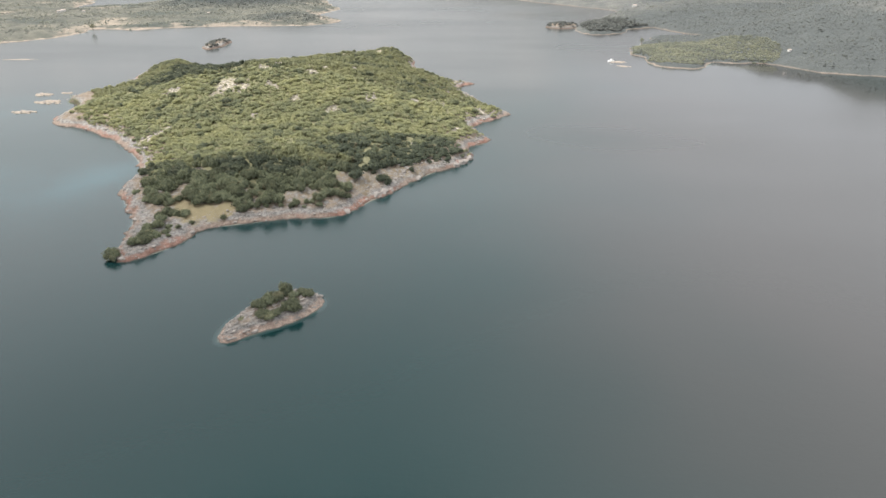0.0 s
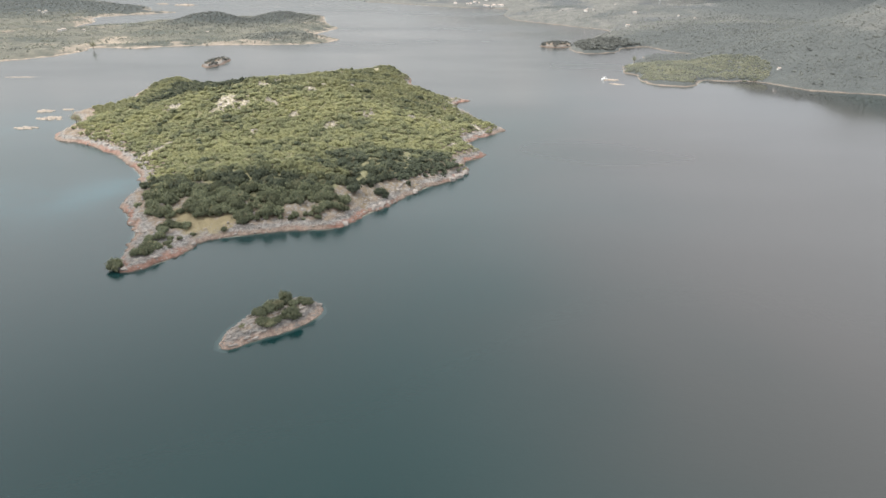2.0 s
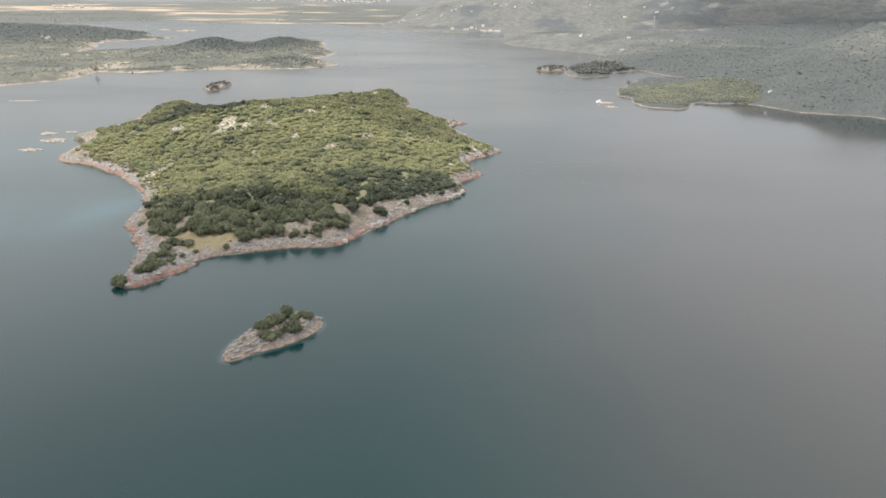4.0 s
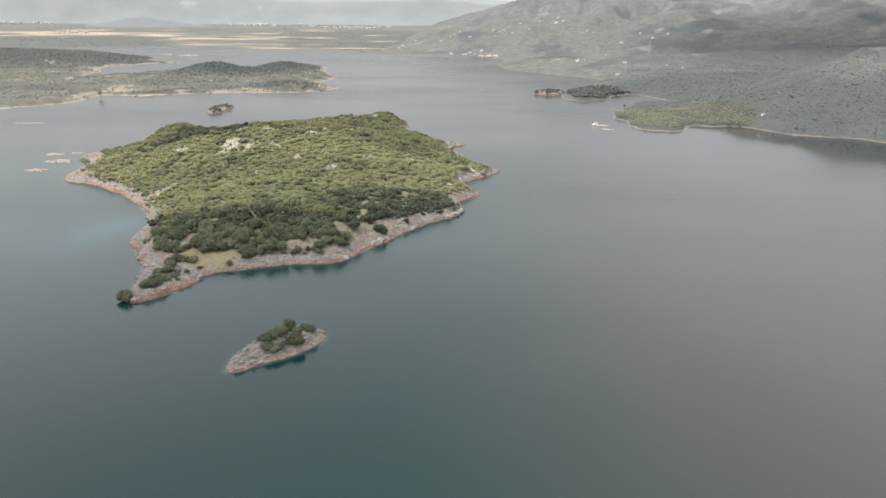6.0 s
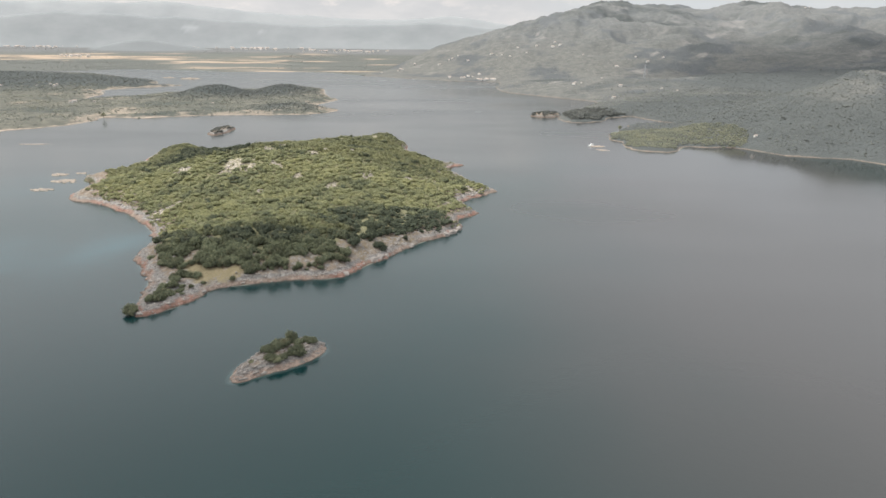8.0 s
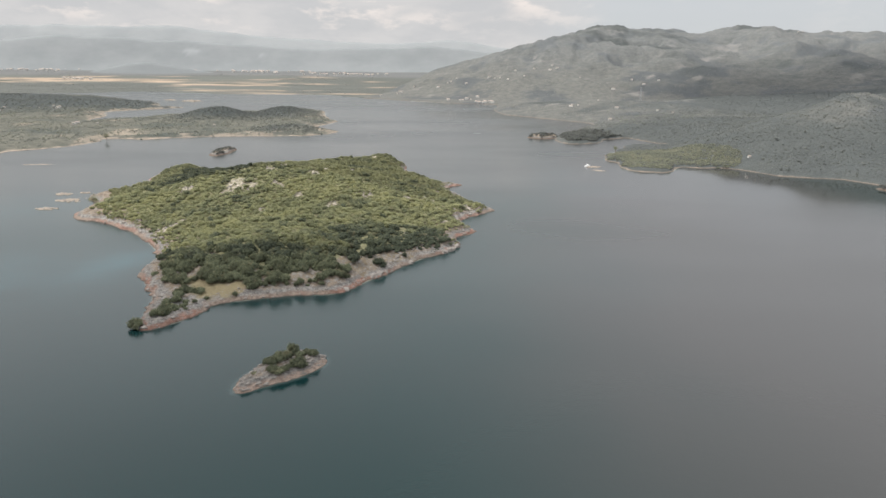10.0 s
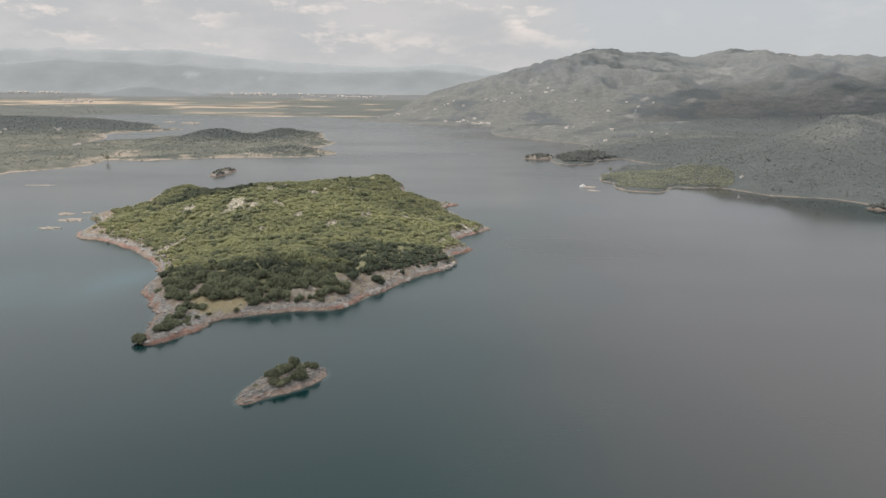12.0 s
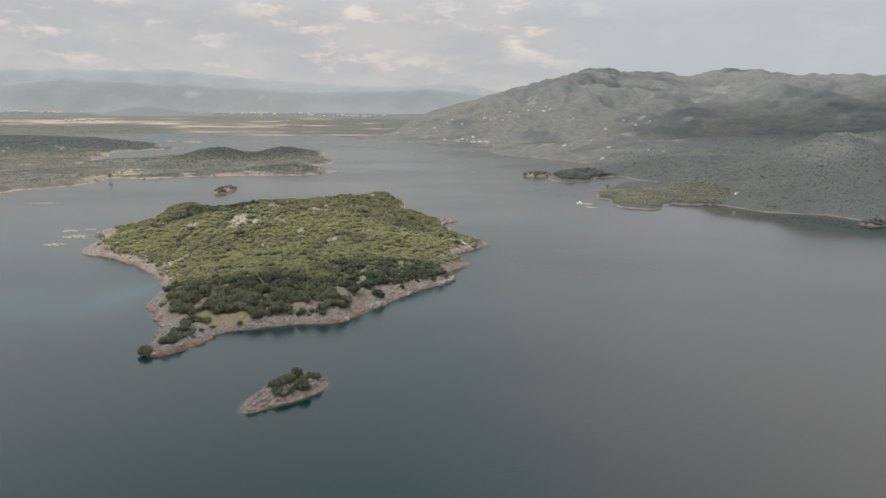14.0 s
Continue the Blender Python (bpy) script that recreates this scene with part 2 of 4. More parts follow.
def scrub_material(name, dark, pale, rock, size=14.0, rocky=0.62, sand=True, high=False, wood=(0.055, 0.064, 0.058), beach=0.5, forest=None, sandy=False):
    """Scrub-grown karst slope: bushes, dry grass and bare limestone, with a pale water line."""
    m, nt, b = shader(name, 0.95, 0.1)
    n1 = noise_node(nt, size, 6, 0.68)
    c = ramp_node(nt, n1, [(0.36, dark), (0.50, tuple(0.5 * (p + q) for p, q in zip(dark, pale))), (0.64, pale)])
    c = mix_node(nt, range_node(nt, noise_node(nt, size * 9, 4, 0.6), 0.50, 0.62, 0, 0.75), c, wood)
    c = mix_node(nt, range_node(nt, noise_node(nt, size * 7, 5, 0.6), rocky, rocky + 0.12), c, rock)
    c = mix_node(nt, range_node(nt, noise_node(nt, size * 0.45, 4, 0.7), 0.60, 0.70, 0, 0.55), c, rock)
    # paler and bluer with height: distance haze put into the base colour
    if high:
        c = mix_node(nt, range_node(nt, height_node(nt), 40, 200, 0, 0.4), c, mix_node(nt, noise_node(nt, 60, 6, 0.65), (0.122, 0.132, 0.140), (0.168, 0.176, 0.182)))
    if forest:
        edge = math_node(nt, "ADD", attr_node(nt, "woods"), math_node(nt, "MULTIPLY", math_node(nt, "SUBTRACT", noise_node(nt, 110, 6, 0.65), 0.5), 2.0))
        trees = mix_node(nt, noise_node(nt, 26, 6, 0.7), forest, tuple(1.5 * v for v in forest))
        c = mix_node(nt, range_node(nt, edge, 0.20, 0.85, 0, 0.9), c, trees)
    if sandy:
        c = mix_node(nt, range_node(nt, math_node(nt, "ADD", attr_node(nt, "sandy"), math_node(nt, "MULTIPLY", math_node(nt, "SUBTRACT", noise_node(nt, 22, 6, 0.7), 0.5), 2.4)), 0.5, 0.8, 0, 0.75),
                     c, mix_node(nt, noise_node(nt, 5, 5), (0.17, 0.145, 0.118), (0.29, 0.250, 0.205)))
    if sand:
        z = height_node(nt)
        zz = math_node(nt, "ADD", z, math_node(nt, "MULTIPLY", math_node(nt, "SUBTRACT", noise_node(nt, 12, 4), 0.5), 3.2 * beach))
        c = mix_node(nt, range_node(nt, zz, 0.3, 0.8, 1, 0), c, mix_node(nt, noise_node(nt, 4, 5), tuple(beach * v for v in (0.30, 0.245, 0.20)), tuple(beach * v for v in (0.50, 0.42, 0.345))))
        c = mix_node(nt, range_node(nt, z, 0.0, 0.5, 1, 0), c, (0.12, 0.10, 0.085))
    nt.links.new(c, b.inputs["Base Color"])
    bump_node(nt, b, n1, 1.0, size * 0.25)
    return m


def leaf_material(name, dark, mid, light, dry):
    m, nt, b = shader(name, 0.75, 0.15)
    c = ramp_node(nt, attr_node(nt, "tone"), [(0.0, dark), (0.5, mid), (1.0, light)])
    # dry and brownish crowns among the green ones, and each tuft a little its own
    c = mix_node(nt, range_node(nt, noise_node(nt, 5.5, 3, 0.6), 0.58, 0.70, 0, 0.45), c, dry)
    c = mix_node(nt, range_node(nt, noise_node(nt, 4.0, 2, 0.5, (1, 1, 0.2), 0.7), 0.60, 0.68, 0, 0.35), c, dark)
    geo, info = nt.nodes.new("ShaderNodeNewGeometry"), nt.nodes.new("ShaderNodeObjectInfo")
    hs = nt.nodes.new("ShaderNodeHueSaturation")
    nt.links.new(c, hs.inputs["Color"])
    tuft = range_node(nt, geo.outputs["Random Per Island"], 0, 1, 0.92, 1.08)
    nt.links.new(math_node(nt, "MULTIPLY", tuft, range_node(nt, info.outputs["Random"], 0, 1, 0.78, 1.22)), hs.inputs["Value"])
    nt.links.new(hs.outputs[0], b.inputs["Base Color"])
    tr, ms = nt.nodes.new("ShaderNodeBsdfTranslucent"), nt.nodes.new("ShaderNodeMixShader")
    nt.links.new(hs.outputs[0], tr.inputs["Color"])
    ms.inputs[0].default_value = 0.5
    out = nt.nodes["Material Output"]
    nt.links.new(b.outputs[0], ms.inputs[1]); nt.links.new(tr.outputs[0], ms.inputs[2]); nt.links.new(ms.outputs[0], out.inputs[0])
    return m


def plain_material(name, a, c, size=0.8, rough=0.9):
    m, nt, b = shader(name, rough, 0.2)
    nt.links.new(mix_node(nt, noise_node(nt, size, 5, 0.65), a, c), b.inputs["Base Color"])
    return m


def field_material():
    """Farmland: long tan stubble strips, green plots and dark hedges."""
    m, nt, b = shader("farmland", 0.95, 0.1)
    strip = noise_node(nt, 90, 5, 0.6, (0.22, 1.3, 0), 0.12)
    plots = noise_node(nt, 260, 3, 0.5, (0.35, 1, 0), -0.1)
    c = ramp_node(nt, strip, [(0.34, (0.068, 0.072, 0.060)), (0.45, (0.128, 0.122, 0.106)), (0.52, (0.330, 0.255, 0.188)), (0.66, (0.290, 0.240, 0.190))])
    c = mix_node(nt, range_node(nt, plots, 0.46, 0.56), (0.104, 0.110, 0.100), c)
    scrub = mix_node(nt, noise_node(nt, 40, 5, 0.65, (0.4, 1, 0)), (0.066, 0.072, 0.068), (0.118, 0.122, 0.110))
    c = mix_node(nt, range_node(nt, math_node(nt, "ADD", attr_node(nt, "woods"), math_node(nt, "MULTIPLY", math_node(nt, "SUBTRACT", noise_node(nt, 130, 4, 0.6, (0.3, 1, 0)), 0.5), 1.3)), 0.35, 0.6), c, scrub)
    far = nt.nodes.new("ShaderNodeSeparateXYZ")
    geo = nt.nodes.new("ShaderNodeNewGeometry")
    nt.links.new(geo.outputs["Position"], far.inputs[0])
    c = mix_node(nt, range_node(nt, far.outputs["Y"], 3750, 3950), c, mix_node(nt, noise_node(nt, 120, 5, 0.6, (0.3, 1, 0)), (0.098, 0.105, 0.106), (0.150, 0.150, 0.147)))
    nt.links.new(c, b.inputs["Base Color"])
    return m


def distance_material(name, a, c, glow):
    """Far mountains of the backdrop, pale with distance: the haze is put into their colour and glow."""
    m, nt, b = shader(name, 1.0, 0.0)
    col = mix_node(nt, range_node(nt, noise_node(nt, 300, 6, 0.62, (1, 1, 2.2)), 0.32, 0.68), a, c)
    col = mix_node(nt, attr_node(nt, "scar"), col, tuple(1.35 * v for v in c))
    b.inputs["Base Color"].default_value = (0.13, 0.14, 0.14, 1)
    # the slopes glow faintly in place of haze in the air
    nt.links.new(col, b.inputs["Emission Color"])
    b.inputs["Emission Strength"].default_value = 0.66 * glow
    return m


WATER = water_material()
SHORE = shore_material("limestone_shore", 1.0)
SHORE_DULL = shore_material("dull_shore", 0.1, 0.6, 0.3)
SHORE_PALE = shore_material("bleached_shore", 0.15, 1.5, 0.2)
LEAF = leaf_material("leaves", (0.084, 0.101, 0.074), (0.270, 0.280, 0.158), (0.346, 0.342, 0.178), (0.325, 0.285, 0.178))
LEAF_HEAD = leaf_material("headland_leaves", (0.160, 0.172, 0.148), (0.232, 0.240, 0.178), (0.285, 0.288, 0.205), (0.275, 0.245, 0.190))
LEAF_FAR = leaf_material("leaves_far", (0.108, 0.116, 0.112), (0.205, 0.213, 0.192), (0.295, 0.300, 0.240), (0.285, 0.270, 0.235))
BARK = plain_material("bark", (0.10, 0.08, 0.06), (0.20, 0.17, 0.14), 0.2)
STONE = plain_material("limestone", (0.145, 0.131, 0.121), (0.325, 0.296, 0.267), 0.9)
SCRUB_LEFT = scrub_material("lowland_scrub", (0.064, 0.069, 0.060), (0.132, 0.129, 0.106), (0.245, 0.212, 0.170), 16, 0.57, beach=0.8, forest=(0.038, 0.045, 0.045), sandy=True)
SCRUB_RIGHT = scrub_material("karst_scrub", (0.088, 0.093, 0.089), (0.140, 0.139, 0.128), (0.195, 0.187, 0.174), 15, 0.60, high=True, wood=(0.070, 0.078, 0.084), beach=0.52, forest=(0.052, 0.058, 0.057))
FIELD = field_material()
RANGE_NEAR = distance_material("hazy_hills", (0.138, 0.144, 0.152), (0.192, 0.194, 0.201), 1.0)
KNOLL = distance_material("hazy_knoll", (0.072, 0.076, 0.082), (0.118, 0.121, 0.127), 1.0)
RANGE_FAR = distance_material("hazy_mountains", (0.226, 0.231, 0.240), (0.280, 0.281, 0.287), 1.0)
PLASTER = plain_material("white_plaster", (0.495, 0.486, 0.468), (0.612, 0.594, 0.567), 1.5)
ROOF = plain_material("clay_tiles", (0.33, 0.28, 0.25), (0.43, 0.37, 0.33), 0.8)
DARK_GLASS = plain_material("window_glass", (0.03, 0.035, 0.04), (0.05, 0.055, 0.06), 1.0, 0.15)
SAND = plain_material("pale_sand", (0.182, 0.153, 0.124), (0.299, 0.260, 0.218), 1.5)
STEEL = plain_material("galvanised_steel", (0.30, 0.31, 0.32), (0.40, 0.41, 0.42), 1.0, 0.5)
BOAT_WHITE = plain_material("boat_paint", (0.75, 0.75, 0.74), (0.84, 0.84, 0.83), 1.0, 0.4)


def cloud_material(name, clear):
    """Thin cloud, out of view: a share of the sun comes through each side and softens its shade."""
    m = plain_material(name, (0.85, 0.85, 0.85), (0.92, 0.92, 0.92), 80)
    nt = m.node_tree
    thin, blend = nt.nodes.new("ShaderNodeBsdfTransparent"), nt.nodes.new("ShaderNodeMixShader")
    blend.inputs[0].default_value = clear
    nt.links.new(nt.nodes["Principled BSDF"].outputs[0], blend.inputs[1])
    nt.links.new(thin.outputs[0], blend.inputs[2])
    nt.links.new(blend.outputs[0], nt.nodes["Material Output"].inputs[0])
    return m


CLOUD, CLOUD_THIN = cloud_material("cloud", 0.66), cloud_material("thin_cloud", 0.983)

# ---- land: the plan of the coasts ----
ISLAND = coast([(-115, 204), (-106, 213), (-100, 224), (-98, 233), (-86, 238), (-65, 245), (-51, 246), (-42, 253), (-35, 266), (-28, 275),
                (-19, 291), (-9, 305), (4, 318), (11, 331), (9, 349), (22, 364), (14, 396), (38, 428), (28, 446), (12, 490), (6, 520), (19, 534),
                (-2, 545), (-22, 580), (-33, 598), (-38, 650), (-60, 682), (-110, 645), (-160, 606), (-205, 585), (-232, 605), (-252, 628), (-266, 622), (-272, 590), (-262, 530), (-258, 500),
                (-278, 470), (-258, 440), (-253, 400), (-226, 384), (-195, 360), (-165, 324), (-153, 300), (-151, 279), (-140, 258), (-130, 243), (-121, 212)])
ISLET = coast([(-65, 153.6), (-60, 155.5), (-55, 159.5), (-47, 165), (-41, 172), (-40, 177), (-43, 181.5), (-50, 183), (-58, 177.5), (-64, 169), (-66.5, 160)])
LEFT_LAND = coast([(-1700, 420), (-900, 560), (-560, 700), (-518, 744), (-476, 800), (-468, 855), (-478, 893), (-420, 885), (-375, 913), (-322, 932), (-239, 944),
                   (-197, 955), (-168, 1022), (-215, 1100), (-200, 1212), (-240, 1330), (-290, 1530), (-420, 1490), (-520, 1410), (-590, 1350), (-605, 1274), (-646, 1235),
                   (-668, 1190), (-700, 1330), (-748, 1460), (-650, 1625), (-720, 1650), (-809, 1835), (-965, 1992), (-1090, 2110), (-1320, 2240), (-2700, 2300), (-2700, 600)])
RIGHT_LAND = coast([(-268, 2225), (-223, 2190), (-99, 2042), (44, 1914), (160, 1860), (136, 1640), (142, 1463), (194, 1374), (243, 1294), (290, 1205), (240, 1090),
                    (190, 985), (176, 950), (168, 900), (180, 868), (200, 870), (225, 890), (247, 931), (287, 949), (299, 900), (322, 871), (332, 857), (318, 840), (282, 846), (258, 850), (240, 815),
                    (213, 768), (194, 722), (189, 700), (198, 682), (192, 650), (195, 625), (211, 614), (228, 612), (243, 629), (258, 653), (273, 645), (293, 649), (309, 645), (318, 625),
                    (334, 599), (358, 588), (384, 580), (396, 558), (404, 545), (440, 520), (560, 470), (900, 420), (1500, 420), (3000, 700), (4300, 2000), (4300, 4000), (1500, 4300), (100, 3600), (-200, 2600)], 4)
PLAIN = coast([(-4300, 2400), (-2600, 2380), (-1480, 2420), (-1395, 2451), (-1322, 2530), (-1274, 2640), (-1094, 2605), (-921, 2515), (-818, 2470), (-606, 2490), (-467, 2450), (-366, 2362), (-286, 2240), (-210, 2300),
               (200, 2700), (900, 3400), (900, 4700), (-4300, 4700)])
SPIT = coast([(131, 950), (142, 932), (160, 930), (178, 946), (176, 962), (150, 968)])
RIGHT_ISLET = coast([(385, 528), (391, 517), (402, 517), (410, 528), (400, 535)])
FAR_ISLET = coast([(-275, 730), (-263, 712), (-254, 735), (-256, 775), (-266, 790), (-275, 760)])
ALL_COASTS = [ISLAND, ISLET, LEFT_LAND, RIGHT_LAND, PLAIN, SPIT, RIGHT_ISLET, FAR_ISLET]


def hump(x, y, cx, cy, rx, ry, turn=0.0):
    c, s = math.cos(radians(turn)), math.sin(radians(turn))
    u, v = ((x - cx) * c + (y - cy) * s) / rx, (-(x - cx) * s + (y - cy) * c) / ry
    return np.exp(-(u * u + v * v))


def bank(d, top, width):
    """The flood bench: below the water, a short steep bank, then level."""
    return np.where(d < 0, 0.30 * d, top * (1 - np.exp(-d / width)))


def island_height(x, y):
    d = inland(x, y, ISLAND) + 0.2 + 1.6 * fbm(x, y, 11, 3, 5) + 0.9 * fbm(x, y, 4.2, 3, 4)
    hill = (6.0 + 17.3 * hump(x, y, -135, 445, 90, 62) + 7.8 * hump(x, y, -75, 430, 75, 100) + 8.7 * hump(x, y, -90, 565, 60, 60)
            + 4 * hump(x, y, -50, 310, 60, 50) - 1.3 * hump(x, y, -249, 600, 17, 24) + 8.6 * hump(x, y, -62, 652, 32, 26) - 5.0 * hump(x, y, -112, 232, 22, 34)
            + 1.9 * hump(x, y, -190, 545, 55, 55) - 2.0 * hump(x, y, -190, 482, 42, 34) - 9.5 * hump(x, y, 8, 545, 32, 90) - 3.7 * hump(x, y, -20, 470, 45, 45))
    z = bank(d, 2.4, 2.6) + hill * (1 - np.exp(-np.maximum(d - 3, 0) / 26))
    z = z + smooth(2, 12, d) * (1.1 * fbm(x, y, 30, 4, 9) + 0.5 * fbm(x, y, 7, 3, 12)) + smooth(-1, 2, d) * (0.75 * fbm(x, y, 4.5, 4, 31) + 0.45 * np.abs(fbm(x * 0.8 + y * 0.6, y * 0.4 - x * 0.3, 2.6, 2, 33)))
    return z, d


def islet_height(x, y):
    d = inland(x, y, ISLET) + 0.5 * fbm(x, y, 4, 3, 6)
    z = bank(d, 1.6, 1.6) + 1.9 * (1 - np.exp(-np.maximum(d - 1, 0) / 3.0))
    ledge = 0.33 * np.abs(np.sin(1.9 * (x * 0.62 - y * 0.78) + 2.2 * fbm(x, y, 6, 2, 3)))
    return z + smooth(0, 1.5, d) * (ledge + 0.35 * fbm(x, y, 2.2, 4, 8)), d


def easing(x):
    """The slope of the main mountain: steep over the village, gentle further along."""
    return 0.29 - 0.09 * smooth(600, 1300, x)


def flank(x, y, line, slope):
    """A mountain mass: heights along a line, sloping evenly down to both sides."""
    best = np.zeros(np.shape(x))
    for (ax, ay, ah), (bx, by, bh) in zip(line, line[1:]):
        ex, ey = bx - ax, by - ay
        s = np.clip(((x - ax) * ex + (y - ay) * ey) / (ex * ex + ey * ey), 0, 1)
        best = np.maximum(best, ah + s * (bh - ah) - slope * np.hypot(x - ax - s * ex, y - ay - s * ey))
    return best


def ridge(x, y, line, width, power=1.25):
    """A mountain ridge: heights along a line, falling off to both sides."""
    best = np.zeros(np.shape(x))
    for (ax, ay, ah), (bx, by, bh) in zip(line, line[1:]):
        ex, ey = bx - ax, by - ay
        s = np.clip(((x - ax) * ex + (y - ay) * ey) / (ex * ex + ey * ey), 0, 1)
        far = np.hypot(x - ax - s * ex, y - ay - s * ey)
        best = np.maximum(best, (ah + s * (bh - ah)) * np.exp(-(far / width) ** power))
    return best


MAIN_RIDGE = [(-155, 2350, 14), (-10, 2500, 76), (127, 2600, 106), (249, 2700, 171), (420, 2750, 215), (657, 2800, 276), (865, 2800, 267), (1000, 2830, 262),
              (1069, 2850, 236), (1200, 2810, 268), (1270, 2800, 283), (1344, 2700, 252), (1534, 2600, 246), (1736, 2500, 240), (2364, 2400, 262), (3500, 2400, 300)]
SECOND_RIDGE = [(548, 1500, 30), (797, 1600, 44), (999, 1650, 50), (1332, 1700, 54), (1888, 1700, 60), (3000, 1700, 70)]
NEAR_RIDGE = [(332, 760, 27), (376, 765, 38), (416, 775, 46), (457, 785, 52), (498, 795, 67), (537, 800, 77), (594, 810, 84), (774, 820, 106), (1500, 850, 132)]
MID_RIDGE = [(200, 1690, 3), (246, 1650, 13), (325, 1600, 22), (386, 1500, 31), (438, 1400, 26), (503, 1300, 23)]
LOW_RIDGE = [(205, 945, 6), (282, 1000, 11), (363, 1050, 11), (480, 1100, 18)]
HEAD_RIDGE = [(215, 700, 2), (262, 690, 4.5), (330, 700, 7)]


def right_height(x, y):
    d = inland(x, y, RIGHT_LAND) + 2.5 * fbm(x, y, 40, 3, 15) + 3.2 * fbm(x, y, 15, 4, 16)
    stack = [flank(x, y, MAIN_RIDGE, easing(x))] + [ridge(x, y, NEAR_RIDGE, 165) * smooth(235, 370, x)] + [ridge(x, y, line, w) for line, w in
             ((SECOND_RIDGE, 380), (MID_RIDGE, 150), (LOW_RIDGE, 90), (HEAD_RIDGE, 60))]
    top = np.log(sum(np.exp(np.minimum(h, 400) / 9.0) for h in stack)) * 9.0 - 9.0 * math.log(6) * np.exp(-sum(stack) / 40)
    relief = (0.18 * fbm(x, y, 330, 5, 21) - 0.17 * np.abs(fbm(x, y, 260, 4, 23)) + 0.07) * smooth(2780, 2500, y + 0.55 * np.maximum(x - 1200, 0)) + 0.035 * fbm(x, y, 60, 4, 25)
    z = bank(d, 3.2, 4) + np.maximum(top * (1 + relief), 0) * (1 - np.exp(-np.maximum(d - 3, 0) / 45)) + smooth(4, 20, d) * 1.2 * fbm(x, y, 26, 4, 28)
    return z, d


def right_woods_and_shade(x, y):
    """Where the right shore is dark: woods on the shore ridge and the upper main peak, cloud shade on the second ridge.
    """
    main, second, near, mid = flank(x, y, MAIN_RIDGE, easing(x)), ridge(x, y, SECOND_RIDGE, 380), ridge(x, y, NEAR_RIDGE, 165), ridge(x, y, MID_RIDGE, 150)
    # second ridge: a faint band of cloud shade put into the slope's colour
    out = 0.25 * smooth(1500, 1800, y) * smooth(2500, 2100, y) * smooth(500, 900, x)
    out = np.maximum(out, 1.1 * smooth(-4, 5, mid - np.maximum(np.maximum(main, near), second)) * smooth(4, 12, mid) * smooth(330, 250, x))
    out = np.maximum(out, 0.45 * smooth(60, 240, main) * smooth(1250, 800, x))
    out = np.maximum(out, 0.75 * smooth(1180, 1280, x) * smooth(230, 260, main))
    out = np.maximum(out, 0.85 * hump(x, y, 430, 1060, 190, 120))
    out = np.maximum(out, 0.9 * hump(x, y, 650, 1300, 330, 150))
    out = np.maximum(out, 0.85 * smooth(1150, 1300, y) * smooth(1850, 1600, y) * smooth(460, 640, x))
    out = np.maximum(out, 0.9 * hump(x, y, 225, 965, 70, 60))
    return np.maximum(out, np.maximum(1.1 * smooth(3, 12, near) * (0.50 + 0.60 * smooth(54, 26, near)), 1.05 * hump(x, y, 620, 600, 300, 130))) + 0.08


def left_height(x, y):
    d = inland(x, y, LEFT_LAND) + 8 * fbm(x, y, 55, 4, 35) + 4.5 * fbm(x, y, 21, 3, 36)
    hill = (4.0 + 23 * hump(x, y, -425, 1205, 60, 70) + 17 * hump(x, y, -330, 1345, 50, 90) + 6 * hump(x, y, -240, 1010, 60, 50)
            + 14 * hump(x, y, -1500, 1900, 330, 220) + 7 * hump(x, y, -1000, 1650, 200, 120) + 5 * hump(x, y, -1500, 1300, 500, 250) + 6 * hump(x, y, -270, 1440, 40, 50))
    z = bank(d, 1.8, 7) + hill * (1 - np.exp(-np.maximum(d - 6, 0) / 30)) * (1 + 0.15 * fbm(x, y, 150, 4, 37)) + smooth(6, 30, d) * 1.0 * fbm(x, y, 30, 3, 39)
    return z, d


def left_woods(x, y):
    """Where the left shore carries woods: its hills and the inner lowland."""
    return np.clip(1.1 * hump(x, y, -425, 1205, 85, 85) + hump(x, y, -330, 1345, 70, 110) + 0.7 * hump(x, y, -240, 1010, 70, 40) + 1.3 * hump(x, y, -1330, 1800, 480, 330)
                   + 0.9 * hump(x, y, -900, 1650, 220, 200) + 0.5 * hump(x, y, -1100, 1330, 260, 130), 0, 1)


def plain_height(x, y):
    d = inland(x, y, PLAIN) + 10 * fbm(x, y, 90, 3, 45)
    # climbs with distance so that the plain fits the camera's view
    z = bank(d, 1.2, 10) + 58 * smooth(2500, 4400, y) ** 1.2 + smooth(20, 200, d) * 1.5 * fbm(x, y, 300, 3, 47)
    z = z + 24 * smooth(3850, 4250, y) + 9 * hump(x, y, -2600, 3500, 700, 90) + 8 * hump(x, y, -1100, 3900, 500, 60)
    return z, d


def plain_woods(x, y):
    """Where the plain carries woods: its marshy near edge and the belt before the town."""
    q = x / (y + 44) + 0.03 * fbm(x, y * 2.5, 240, 3, 48)
    near = smooth(-0.36, -0.45, q) * smooth(3330, 3180, y + 90 * fbm(x * 0.4, y, 160, 3, 49))
    belt = smooth(3790, 3860, y + 60 * fbm(x * 0.3, y, 120, 3, 50)) * smooth(-0.28, -0.36, q)
    olive = 0.6 * smooth(-0.27, -0.22, q)
    return np.maximum(np.maximum(near, belt), olive)


